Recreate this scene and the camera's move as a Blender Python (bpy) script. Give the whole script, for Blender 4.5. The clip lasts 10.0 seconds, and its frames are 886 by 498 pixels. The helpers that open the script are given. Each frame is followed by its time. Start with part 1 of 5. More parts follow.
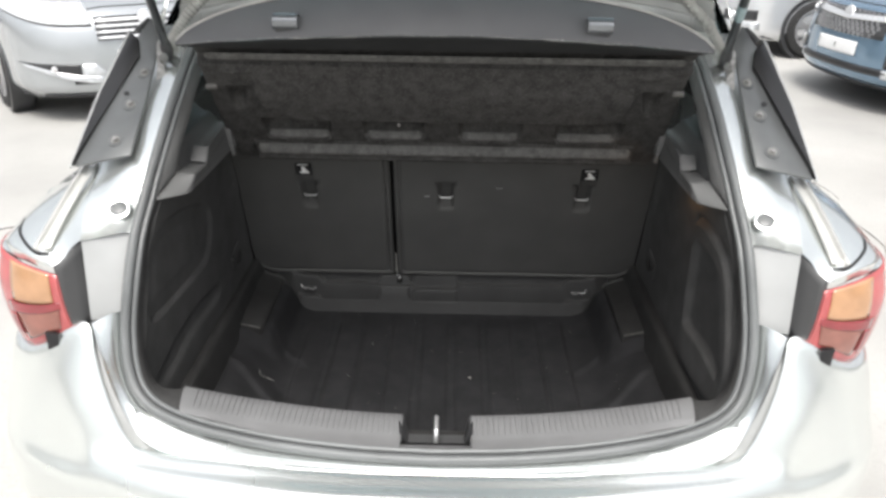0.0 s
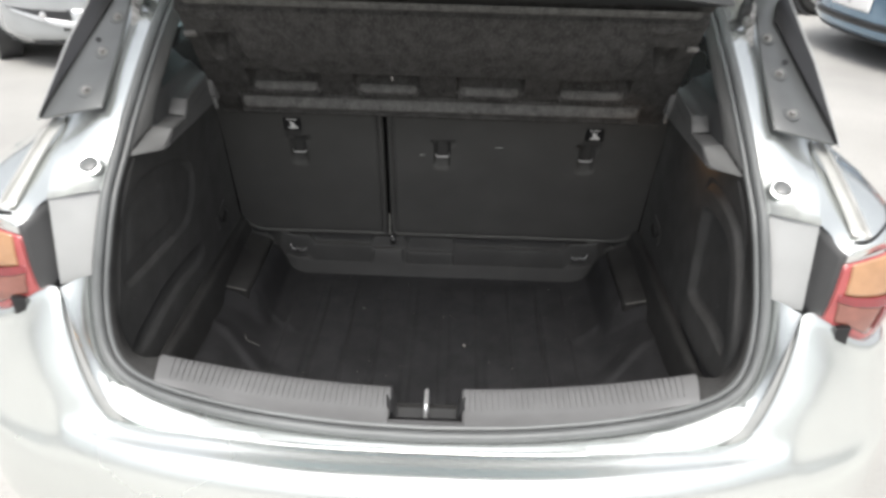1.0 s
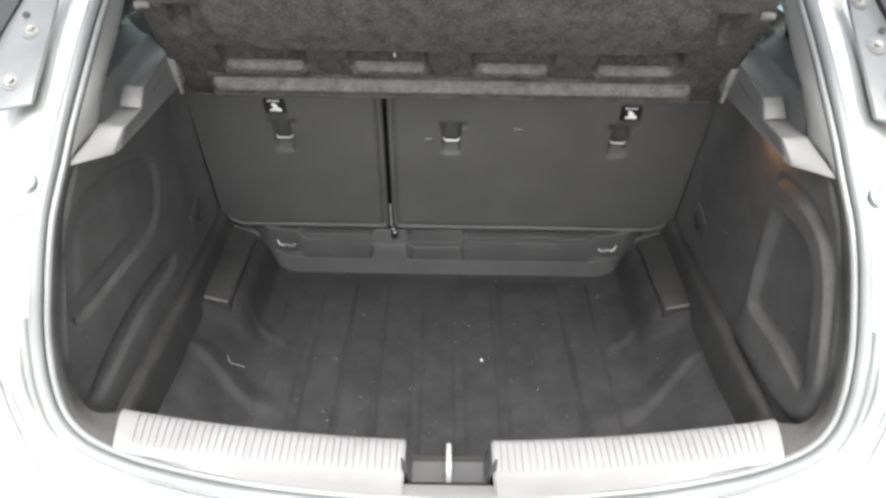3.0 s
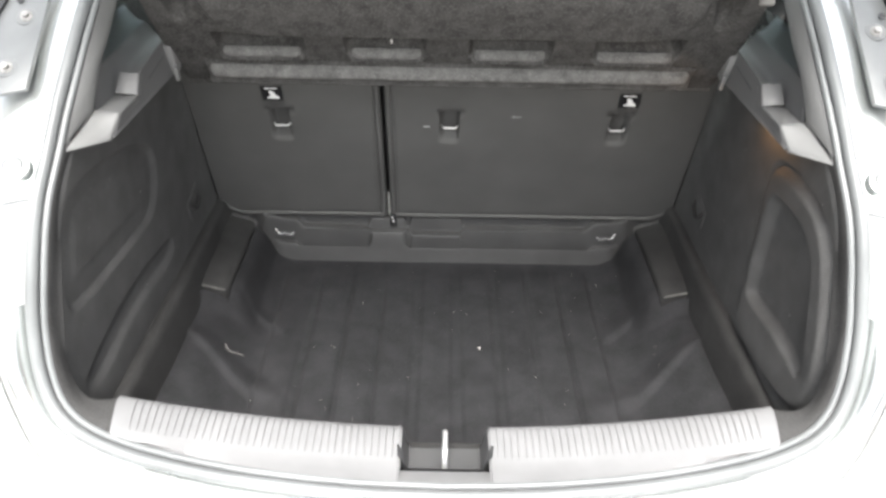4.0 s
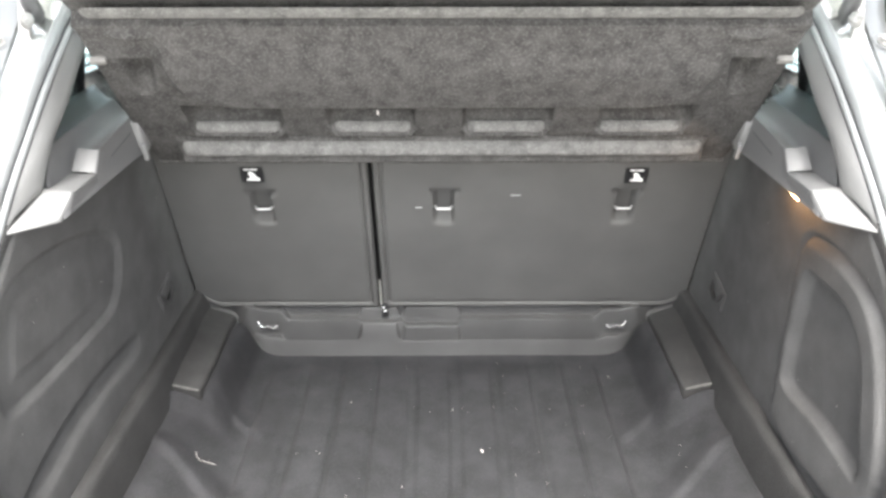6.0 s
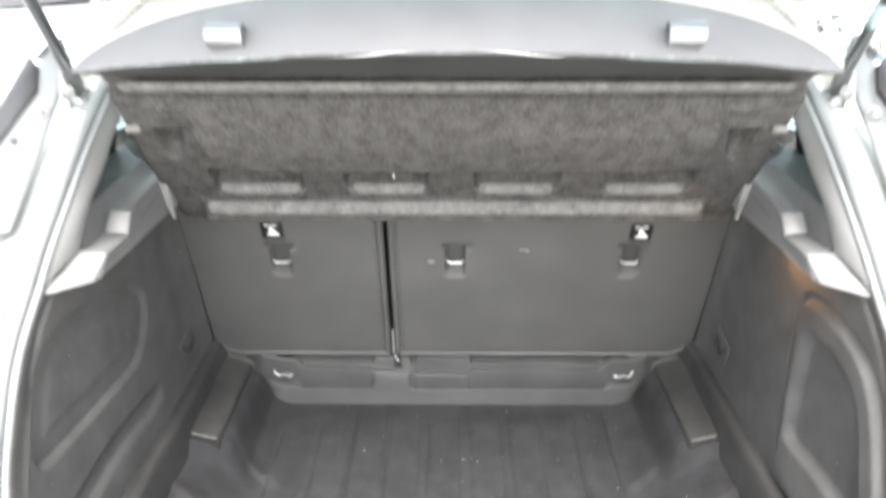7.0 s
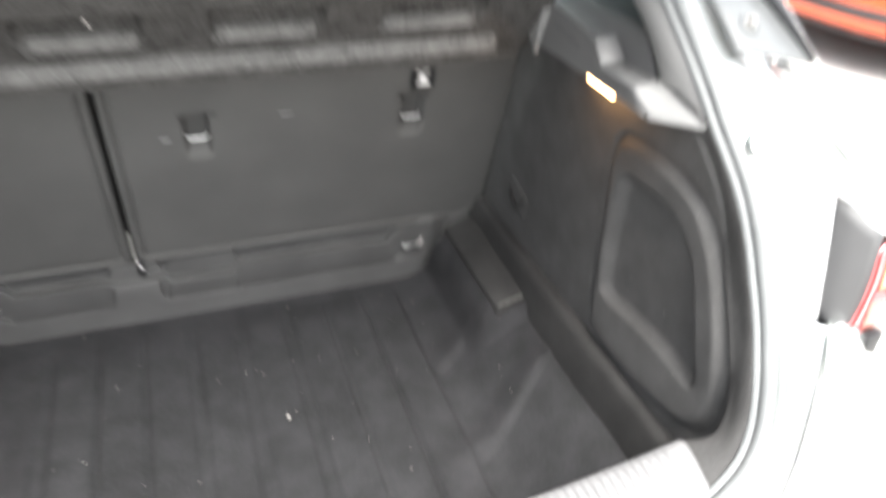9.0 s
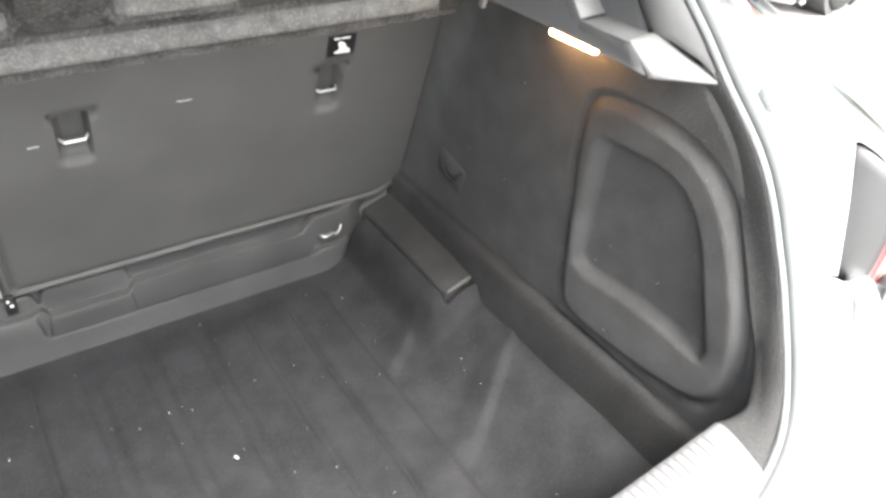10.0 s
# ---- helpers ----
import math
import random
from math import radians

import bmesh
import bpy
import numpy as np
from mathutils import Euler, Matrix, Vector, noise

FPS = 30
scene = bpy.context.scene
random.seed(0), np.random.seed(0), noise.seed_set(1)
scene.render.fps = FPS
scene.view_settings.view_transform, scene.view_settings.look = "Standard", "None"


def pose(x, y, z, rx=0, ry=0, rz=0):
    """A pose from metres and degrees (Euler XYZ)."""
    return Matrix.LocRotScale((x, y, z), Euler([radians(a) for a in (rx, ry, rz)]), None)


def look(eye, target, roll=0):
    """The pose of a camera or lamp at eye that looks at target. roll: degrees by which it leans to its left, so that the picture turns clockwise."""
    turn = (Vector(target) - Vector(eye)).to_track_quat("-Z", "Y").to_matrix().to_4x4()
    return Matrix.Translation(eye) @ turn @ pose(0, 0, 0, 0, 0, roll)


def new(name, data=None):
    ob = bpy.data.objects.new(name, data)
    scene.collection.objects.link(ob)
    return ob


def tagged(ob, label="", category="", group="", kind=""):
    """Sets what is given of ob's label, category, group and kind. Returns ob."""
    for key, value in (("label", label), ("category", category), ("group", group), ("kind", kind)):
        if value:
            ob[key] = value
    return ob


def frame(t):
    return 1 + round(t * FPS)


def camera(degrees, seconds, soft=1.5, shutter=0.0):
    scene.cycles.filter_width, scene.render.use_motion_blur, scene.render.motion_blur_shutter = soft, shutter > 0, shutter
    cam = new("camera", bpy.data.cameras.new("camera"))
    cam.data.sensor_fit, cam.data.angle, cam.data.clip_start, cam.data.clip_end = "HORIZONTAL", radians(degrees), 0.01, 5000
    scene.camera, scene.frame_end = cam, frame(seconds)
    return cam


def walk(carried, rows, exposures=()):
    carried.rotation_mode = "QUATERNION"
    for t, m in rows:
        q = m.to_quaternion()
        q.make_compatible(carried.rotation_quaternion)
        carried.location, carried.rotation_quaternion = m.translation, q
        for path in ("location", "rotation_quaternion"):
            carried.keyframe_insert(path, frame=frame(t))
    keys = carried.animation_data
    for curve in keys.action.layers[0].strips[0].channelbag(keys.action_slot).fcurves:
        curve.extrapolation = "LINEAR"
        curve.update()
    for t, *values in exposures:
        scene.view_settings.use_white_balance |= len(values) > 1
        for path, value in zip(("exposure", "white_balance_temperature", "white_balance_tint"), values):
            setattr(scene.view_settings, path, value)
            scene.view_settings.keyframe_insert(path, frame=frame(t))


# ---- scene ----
cam = camera(61.4, 10.0, 3.0, 0.8)
PATH = [
    (0, (0.025, -1.217, 1.633), (0.001, 0.59, 0.778), 0.8),
    (0.5, (0.037, -1.217, 1.632), (0.033, 0.581, 0.754), 1.2),
    (1, (0.037, -1.121, 1.607), (0.016, 0.632, 0.646), 1.7),
    (1.5, (0.003, -0.912, 1.588), (0.021, 0.8, 0.555), 2.1),
    (2, (-0.021, -0.834, 1.583), (0.034, 0.854, 0.511), 1.5),
    (2.5, (-0.022, -0.814, 1.58), (-0.005, 0.874, 0.508), 1.3),
    (4, (-0.012, -0.816, 1.57), (-0.006, 0.854, 0.469), 1.1),
    (4.2, (-0.008, -0.81, 1.572), (-0.001, 0.866, 0.481), 1.2),
    (4.5, (0.006, -0.79, 1.532), (0.017, 0.975, 0.591), 1.4),
    (5, (-0.006, -0.732, 1.491), (0.019, 1.094, 0.674), 0.7),
    (5.5, (-0.001, -0.697, 1.478), (0.011, 1.104, 0.609), 0.1),
    (6.8, (-0.008, -0.697, 1.508), (-0.013, 1.097, 0.625), 0.0),
    (7, (-0.008, -0.735, 1.537), (-0.027, 1.103, 0.748), -0.1),
    (7.5, (-0.005, -0.772, 1.61), (-0.009, 1.083, 0.862), 0.9),
    (8, (-0.022, -0.772, 1.607), (0.014, 1.069, 0.826), 1.3),
    (8.3, (-0.047, -0.711, 1.578), (0.208, 1.066, 0.696), 3.1),
    (8.5, (-0.029, -0.648, 1.541), (0.354, 1.063, 0.579), 3.4),
    (8.7, (-0.023, -0.571, 1.484), (0.501, 1.072, 0.472), 4.5),
    (9, (-0.015, -0.461, 1.427), (0.587, 1.09, 0.318), 3.0),
    (9.1, (-0.017, -0.4, 1.412), (0.635, 1.081, 0.237), 3.8),
    (9.5, (-0.073, -0.275, 1.382), (0.806, 1.1, 0.226), 4.5),
    (10, (-0.115, -0.24, 1.374), (0.846, 1.057, 0.194), 4.8),
]
EXPOSURES = [(0.0, 0.58), (0.6, 0.53), (1.0, 0.5), (1.5, 1.1), (2.0, 1.62), (2.5, 1.92), (4.0, 1.88), (4.5, 2.05), (5.0, 2.58), (5.6, 2.80), (6.8, 2.95), (7.1, 2.8), (7.5, 2.05), (8.0, 2.0), (8.6, 2.25), (9.2, 2.32), (9.5, 2.44), (10.0, 2.64)]
walk(cam, [(t, look(eye, target, roll)) for t, eye, target, roll in PATH], EXPOSURES)

# ---- light ----
world = bpy.data.worlds.new("overcast_sky")
scene.world = world
world.use_nodes = True
wn, wl = world.node_tree.nodes, world.node_tree.links
sky = wn.new("ShaderNodeTexSky")
sky.sky_type = "NISHITA"
sky.sun_disc = False
sky.sun_elevation, sky.sun_rotation = radians(63), radians(181)
sky.dust_density, sky.air_density = 4.0, 1.0
soft_sky = wn.new("ShaderNodeHueSaturation")
soft_sky.inputs["Saturation"].default_value = 0.22
wl.new(sky.outputs["Color"], soft_sky.inputs["Color"])
# an overcast dome is brighter overhead than at the horizon
dome, split, lift = wn.new("ShaderNodeTexCoord"), wn.new("ShaderNodeSeparateXYZ"), wn.new("ShaderNodeMapRange")
lift.inputs["To Min"].default_value, lift.inputs["To Max"].default_value = 0.7, 1.6
cover = wn.new("ShaderNodeMix")
cover.data_type, cover.blend_type = "RGBA", "MULTIPLY"
cover.inputs["Factor"].default_value = 1.0
wl.new(dome.outputs["Generated"], split.inputs["Vector"])
wl.new(split.outputs["Z"], lift.inputs["Value"])
wl.new(soft_sky.outputs["Color"], cover.inputs["A"])
wl.new(lift.outputs["Result"], cover.inputs["B"])
wl.new(cover.outputs["Result"], wn["Background"].inputs["Color"])
wn["Background"].inputs["Strength"].default_value = 0.15
sun = new("sun", bpy.data.lights.new("sun", "SUN"))
sun.data.energy, sun.data.angle, sun.data.color = 1.5, radians(25), (1.0, 0.97, 0.92)
sun.matrix_world = look((-0.1, -4.4, 9), (0, 0, 0))

# ---- materials ----


def surface(name, base, rough, metal=0.0, vary=0.15, big=6.0, fine=250.0, bump=0.1, depth=0.001, coat=0.0, speck=None, speck_amount=0.5, rnd=0.1, detail=3.0, spread=(0.5, 0.72), gloss_level=0.5):
    """A surface with stains at one scale, grain at another, fine relief and uneven gloss."""
    m = bpy.data.materials.new(name)
    m.use_nodes = True
    n, l = m.node_tree.nodes, m.node_tree.links
    p = n["Principled BSDF"]
    p.inputs["Metallic"].default_value = metal
    p.inputs["Coat Weight"].default_value = coat
    p.inputs["Specular IOR Level"].default_value = gloss_level
    p.inputs["Coat Roughness"].default_value = 0.06
    at = n.new("ShaderNodeTexCoord")
    stain, grain = n.new("ShaderNodeTexNoise"), n.new("ShaderNodeTexNoise")
    stain.inputs["Scale"].default_value, stain.inputs["Detail"].default_value = big, 5.0
    grain.inputs["Scale"].default_value, grain.inputs["Detail"].default_value = fine, detail
    for t in (stain, grain):
        l.new(at.outputs["Object"], t.inputs["Vector"])
    ramp = n.new("ShaderNodeMapRange")
    ramp.inputs["From Min"].default_value, ramp.inputs["From Max"].default_value = 0.3, 0.7
    ramp.inputs["To Min"].default_value, ramp.inputs["To Max"].default_value = 1 - vary, 1 + vary
    l.new(stain.outputs["Fac"], ramp.inputs["Value"])
    tone = n.new("ShaderNodeMix")
    tone.data_type, tone.blend_type = "RGBA", "MULTIPLY"
    tone.inputs["Factor"].default_value = 1.0
    tone.inputs["A"].default_value = (*base, 1)
    l.new(ramp.outputs["Result"], tone.inputs["B"])
    colour = tone.outputs["Result"]
    if speck:
        pick = n.new("ShaderNodeMapRange")
        pick.inputs["From Min"].default_value, pick.inputs["From Max"].default_value = spread
        pick.inputs["To Max"].default_value = speck_amount
        l.new(grain.outputs["Fac"], pick.inputs["Value"])
        mix = n.new("ShaderNodeMix")
        mix.data_type = "RGBA"
        mix.inputs["B"].default_value = (*speck, 1)
        l.new(pick.outputs["Result"], mix.inputs["Factor"])
        l.new(colour, mix.inputs["A"])
        colour = mix.outputs["Result"]
    l.new(colour, p.inputs["Base Color"])
    gloss = n.new("ShaderNodeMapRange")
    gloss.inputs["To Min"].default_value, gloss.inputs["To Max"].default_value = max(rough - rnd, 0.02), min(rough + rnd, 1.0)
    l.new(stain.outputs["Fac"], gloss.inputs["Value"])
    l.new(gloss.outputs["Result"], p.inputs["Roughness"])
    if bump:
        b = n.new("ShaderNodeBump")
        b.inputs["Strength"].default_value, b.inputs["Distance"].default_value = bump, depth
        l.new(grain.outputs["Fac"], b.inputs["Height"])
        l.new(b.outputs["Normal"], p.inputs["Normal"])
    return m


PAINT = surface("sage_silver_paint", (0.83, 0.86, 0.842), 0.27, 0.88, vary=0.02, big=2.0, bump=0.0, coat=1.0, rnd=0.02)
RUBBER = surface("grey_rubber_seal", (0.145, 0.152, 0.152), 0.42, vary=0.2, fine=400, bump=0.1)
DARK_RUBBER = surface("black_rubber", (0.02, 0.02, 0.021), 0.5, vary=0.2, bump=0.1)
CARPET = surface("black_needle_felt", (0.079, 0.078, 0.0768), 0.95, vary=0.16, big=18, fine=420, bump=0.9, depth=0.003, speck=(0.114, 0.112, 0.109), speck_amount=0.5, detail=6, gloss_level=0.15)
MAT = surface("worn_black_floor_mat", (0.0185, 0.0185, 0.0198), 0.85, vary=0.34, big=20, fine=420, bump=0.3, depth=0.001, speck=(0.055, 0.055, 0.056), speck_amount=0.4, rnd=0.1, detail=7, gloss_level=0.25)
FELT = surface("grey_flecked_felt", (0.058, 0.0562, 0.0538), 0.97, vary=0.34, big=38, fine=260, bump=1.0, depth=0.004, speck=(0.16, 0.156, 0.15), speck_amount=0.5, detail=7, spread=(0.47, 0.72), gloss_level=0.1)
# Pale worn felt; on the shelf's bars the paleness stands in for light.
PALE_FELT = surface("pale_felt_lit_and_worn", (0.112, 0.110, 0.105), 0.92, vary=0.3, big=45, fine=300, bump=0.7, depth=0.002, speck=(0.26, 0.255, 0.245), speck_amount=0.5, detail=6, gloss_level=0.15)
SEAT = surface("black_seat_backing", (0.080, 0.079, 0.0765), 0.85, vary=0.09, big=9, fine=520, bump=0.35, depth=0.001, speck=(0.085, 0.083, 0.08), speck_amount=0.4, gloss_level=0.25)
SHELF_TOP = surface("smooth_grey_vinyl", (0.128, 0.128, 0.131), 0.6, vary=0.06, big=12, fine=1200, bump=0.15, depth=0.0004)
TRIM = surface("grey_grained_plastic", (0.17, 0.17, 0.167), 0.55, vary=0.08, big=10, fine=1500, bump=0.2, depth=0.0004)
COLLAR = surface("grey_felt_edging", (0.046, 0.0453, 0.0445), 0.93, vary=0.2, big=12, fine=420, bump=0.6, depth=0.002, speck=(0.11, 0.11, 0.108), speck_amount=0.45, gloss_level=0.15)
STEP = surface("dull_black_moulding", (0.036, 0.0357, 0.0355), 0.70, vary=0.2, big=10, fine=900, bump=0.25, depth=0.0006)
DARK_TRIM = surface("dark_grained_plastic", (0.065, 0.065, 0.066), 0.5, vary=0.12, big=10, fine=1400, bump=0.2, depth=0.0004)
# The pillar trim's plastic again, darker to stand in for shade.
SHADED_TRIM = surface("shaded_grey_plastic", (0.115, 0.115, 0.114), 0.5, vary=0.1, big=10, fine=1400, bump=0.2, depth=0.0004)
# Darker than the lining's felt, offsetting the light on upward faces.
BOX_FELT = surface("darkened_black_felt", (0.036, 0.0356, 0.0352), 0.96, vary=0.2, big=16, fine=420, bump=0.8, depth=0.003, speck=(0.07, 0.068, 0.066), speck_amount=0.45, detail=6, gloss_level=0.12)
FLAP_SHADE = surface("shaded_black_vinyl", (0.028, 0.029, 0.030), 0.7, vary=0.15, big=10, fine=1400, bump=0.1, depth=0.0004)
SCUFF = surface("light_grey_scuff_plastic", (0.178, 0.178, 0.179), 0.45, vary=0.1, big=12, fine=1300, bump=0.15, depth=0.0003, gloss_level=0.2)
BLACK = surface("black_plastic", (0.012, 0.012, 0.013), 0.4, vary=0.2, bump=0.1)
PLATE = surface("grey_painted_plate", (0.115, 0.12, 0.12), 0.42, vary=0.12, big=15, bump=0.05, coat=0.3)
PRIMER = surface("satin_grey_primer", (0.44, 0.445, 0.44), 0.4, vary=0.08, big=10, bump=0.05, metal=0.2)
# Body paint toned down, standing in for shade under the raised tailgate.
SHADED_PAINT = surface("shaded_body_paint", (0.58, 0.577, 0.55), 0.38, 0.35, vary=0.10, big=9, fine=300, bump=0.04, depth=0.0004, coat=0.3, rnd=0.06)
STRUT = surface("satin_black_tube", (0.045, 0.049, 0.051), 0.32, vary=0.1, bump=0.0)
BOLT = surface("dull_zinc_bolt", (0.25, 0.245, 0.235), 0.45, 0.4, vary=0.4, big=120, bump=0.05)
STEEL = surface("zinc_steel", (0.58, 0.57, 0.53), 0.42, 0.35, vary=0.15, big=40, bump=0.05)
WIRE = surface("dull_bright_wire", (0.42, 0.42, 0.42), 0.35, 0.6, vary=0.15, big=60, bump=0.0)
CHROME = surface("bright_steel", (0.80, 0.80, 0.80), 0.32, 0.7, vary=0.05, big=40, bump=0.0, rnd=0.05)
RED_LENS = surface("red_lamp_lens", (0.42, 0.085, 0.085), 0.12, vary=0.12, big=30, fine=150, bump=0.12, depth=0.002, coat=1.0, rnd=0.05)
AMBER_LENS = surface("amber_lamp_lens", (0.42, 0.235, 0.125), 0.12, vary=0.12, big=30, fine=150, bump=0.12, depth=0.002, coat=1.0, rnd=0.05)
ORANGE_LENS = surface("orange_lamp_lens", (0.26, 0.10, 0.075), 0.14, vary=0.15, big=30, fine=150, bump=0.12, depth=0.002, coat=1.0, rnd=0.05)
DARK_LENS = surface("dark_red_lens", (0.25, 0.035, 0.04), 0.14, vary=0.1, big=30, bump=0.0, coat=1.0, rnd=0.05)
WHITE = surface("white_print", (0.8, 0.8, 0.79), 0.6, vary=0.05, bump=0.0)
TYRE = surface("tyre_rubber", (0.025, 0.025, 0.025), 0.8, vary=0.3, bump=0.2)
RIM = surface("silver_alloy", (0.55, 0.55, 0.56), 0.3, 0.7, vary=0.1, bump=0.02)
TEAL = surface("pale_teal_label", (0.28, 0.37, 0.38), 0.4, vary=0.3, big=60, bump=0.0)
LINT = surface("pale_lint", (0.55, 0.53, 0.5), 0.9, vary=0.2, bump=0.0)
CONDUIT = surface("pale_corrugated_conduit", (0.42, 0.41, 0.38), 0.6, vary=0.12, bump=0.1)


def glass_surface(name, tint, rough=0.03):
    m = bpy.data.materials.new(name)
    m.use_nodes = True
    p = m.node_tree.nodes["Principled BSDF"]
    p.inputs["Base Color"].default_value = (*tint, 1)
    p.inputs["Roughness"].default_value = rough
    p.inputs["Transmission Weight"].default_value = 1.0
    p.inputs["IOR"].default_value = 1.45
    return m


GLASS = glass_surface("tinted_window_glass", (0.58, 0.74, 0.74))
CLEAR = glass_surface("clear_lamp_glass", (0.95, 0.95, 0.95))


def lamp_surface(name, colour, strength):
    m = bpy.data.materials.new(name)
    m.use_nodes = True
    p = m.node_tree.nodes["Principled BSDF"]
    p.inputs["Base Color"].default_value = (0.8, 0.75, 0.65, 1)
    p.inputs["Emission Color"].default_value = (*colour, 1)
    p.inputs["Emission Strength"].default_value = strength
    return m


LAMP = lamp_surface("warm_boot_lamp", (1.0, 0.52, 0.20), 10.0)

# ---- builders ----
ROOTS = {}


def thing(name, at, label, category, group="", kind=""):
    """An empty at the base of a thing, under which its parts go, in the world's metres."""
    ob = new(name)
    ob.empty_display_size = 0.1
    ob.matrix_basis = Matrix.Translation(at)
    ROOTS[ob.name] = Matrix.Translation(at).inverted()
    return tagged(ob, label, category, group, kind)


def part(name, bm, material, parent=None, label="", smooth=True, toward=(0, -0.9, 1.45)):
    """Links a bmesh as one mesh object, under a thing or a part. An open sheet shows its front to the point toward."""
    me = bpy.data.meshes.new(name)
    bmesh.ops.recalc_face_normals(bm, faces=bm.faces)
    if toward and any(e.is_boundary for e in bm.edges):
        ref = Vector(toward)
        if sum(f.normal.dot(ref - f.calc_center_median()) * f.calc_area() for f in bm.faces) < 0:
            bmesh.ops.reverse_faces(bm, faces=bm.faces)
    bm.to_mesh(me)
    bm.free()
    me.materials.append(material)
    me.polygons.foreach_set("use_smooth", [smooth] * len(me.polygons))
    if smooth:
        me.set_sharp_from_angle(angle=radians(42))
    ob = new(name, me)
    if parent:
        ob.parent = parent
        ob.matrix_parent_inverse = ROOTS.get(parent.name, Matrix())
    if label:
        ob["label"] = label
    return ob


def solid(ob, thick, offset=-1.0):
    s = ob.modifiers.new("thickness", "SOLIDIFY")
    s.thickness, s.offset = thick, offset
    return ob


def ss(a, b, x):
    t = np.clip((np.asarray(x, float) - a) / (b - a), 0, 1)
    return t * t * (3 - 2 * t)


def band(x, a, b, w):
    return ss(a - w, a + w, x) * (1 - ss(b - w, b + w, x))


def spline(pts, n):
    """Points along a smooth curve through pts, n to each stretch."""
    p = [Vector(q) for q in pts]
    p = [2 * p[0] - p[1]] + p + [2 * p[-1] - p[-2]]
    out = []
    for i in range(1, len(p) - 2):
        for k in range(n):
            t = k / n
            a, b, c, d = p[i - 1 : i + 3]
            out.append(0.5 * (2 * b + (c - a) * t + (2 * a - 5 * b + 4 * c - d) * t**2 + (3 * b - a - 3 * c + d) * t**3))
    return out + [p[-2]]


def sheet(rows):
    """A bmesh from rows of points, quads between neighbours."""
    bm = bmesh.new()
    v = [[bm.verts.new(p) for p in r] for r in rows]
    for a, b in zip(v, v[1:]):
        for i in range(len(a) - 1):
            bm.faces.new((a[i], a[i + 1], b[i + 1], b[i]))
    return bm


def loft(curves, n, m):
    """Rows along smooth curves, and smooth from curve to curve."""
    lines = [spline(c, n) for c in curves]
    cross = [spline([l[i] for l in lines], m) for i in range(len(lines[0]))]
    return sheet(cross)


def tube(pts, r, seg=10, flat=1.0):
    """A round bar along points; r may be a list."""
    bm = bmesh.new()
    pts = [Vector(p) for p in pts]
    rs = r if isinstance(r, (list, tuple)) else [r] * len(pts)
    rings, side = [], None
    for i, p in enumerate(pts):
        d = (pts[min(i + 1, len(pts) - 1)] - pts[max(i - 1, 0)]).normalized()
        ref = side if side is not None else (Vector((0, 0, 1)) if abs(d.z) < 0.9 else Vector((1, 0, 0)))
        a = (ref - d * ref.dot(d)).normalized()
        b = d.cross(a)
        side = a
        rings.append([bm.verts.new(p + rs[i] * (math.cos(t) * a + flat * math.sin(t) * b)) for t in [2 * math.pi * k / seg for k in range(seg)]])
    for a, b in zip(rings, rings[1:]):
        for k in range(seg):
            bm.faces.new((a[k], a[(k + 1) % seg], b[(k + 1) % seg], b[k]))
    bm.faces.new(rings[0][::-1]), bm.faces.new(rings[-1])
    return bm


def block(centre, size, m=None, bevel=0.003, seg=2):
    bm = bmesh.new()
    bmesh.ops.create_cube(bm, size=1)
    bmesh.ops.scale(bm, vec=size, verts=bm.verts)
    if bevel:
        bmesh.ops.bevel(bm, geom=bm.edges[:], offset=bevel, segments=seg, affect="EDGES", profile=0.5)
    if m:
        bm.transform(m)
    bm.transform(Matrix.Translation(centre))
    return bm


def turned(profile, m, seg=24):
    """A lathe: (radius, height) pairs round the local z, laid by m."""
    bm = bmesh.new()
    rings = [[bm.verts.new((r * math.cos(t), r * math.sin(t), h)) for t in [2 * math.pi * k / seg for k in range(seg)]] for r, h in profile]
    for a, b in zip(rings, rings[1:]):
        for k in range(seg):
            bm.faces.new((a[k], a[(k + 1) % seg], b[(k + 1) % seg], b[k]))
    bmesh.ops.remove_doubles(bm, verts=bm.verts, dist=1e-6)
    bm.transform(m)
    return bm


def slab(poly, depth, bevel=0.0):
    """A flat polygon given thickness along the vector depth."""
    bm = bmesh.new()
    a = [bm.verts.new(Vector(p)) for p in poly]
    b = [bm.verts.new(Vector(p) + Vector(depth)) for p in poly]
    bm.faces.new(a), bm.faces.new(b[::-1])
    for i in range(len(a)):
        j = (i + 1) % len(a)
        bm.faces.new((a[i], b[i], b[j], a[j]))
    if bevel:
        bmesh.ops.bevel(bm, geom=bm.edges[:], offset=bevel, segments=2, affect="EDGES", profile=0.5)
    return bm


def facing(at, normal):
    """A pose whose local z points along normal."""
    return Matrix.Translation(at) @ Vector(normal).to_track_quat("Z", "Y").to_matrix().to_4x4()


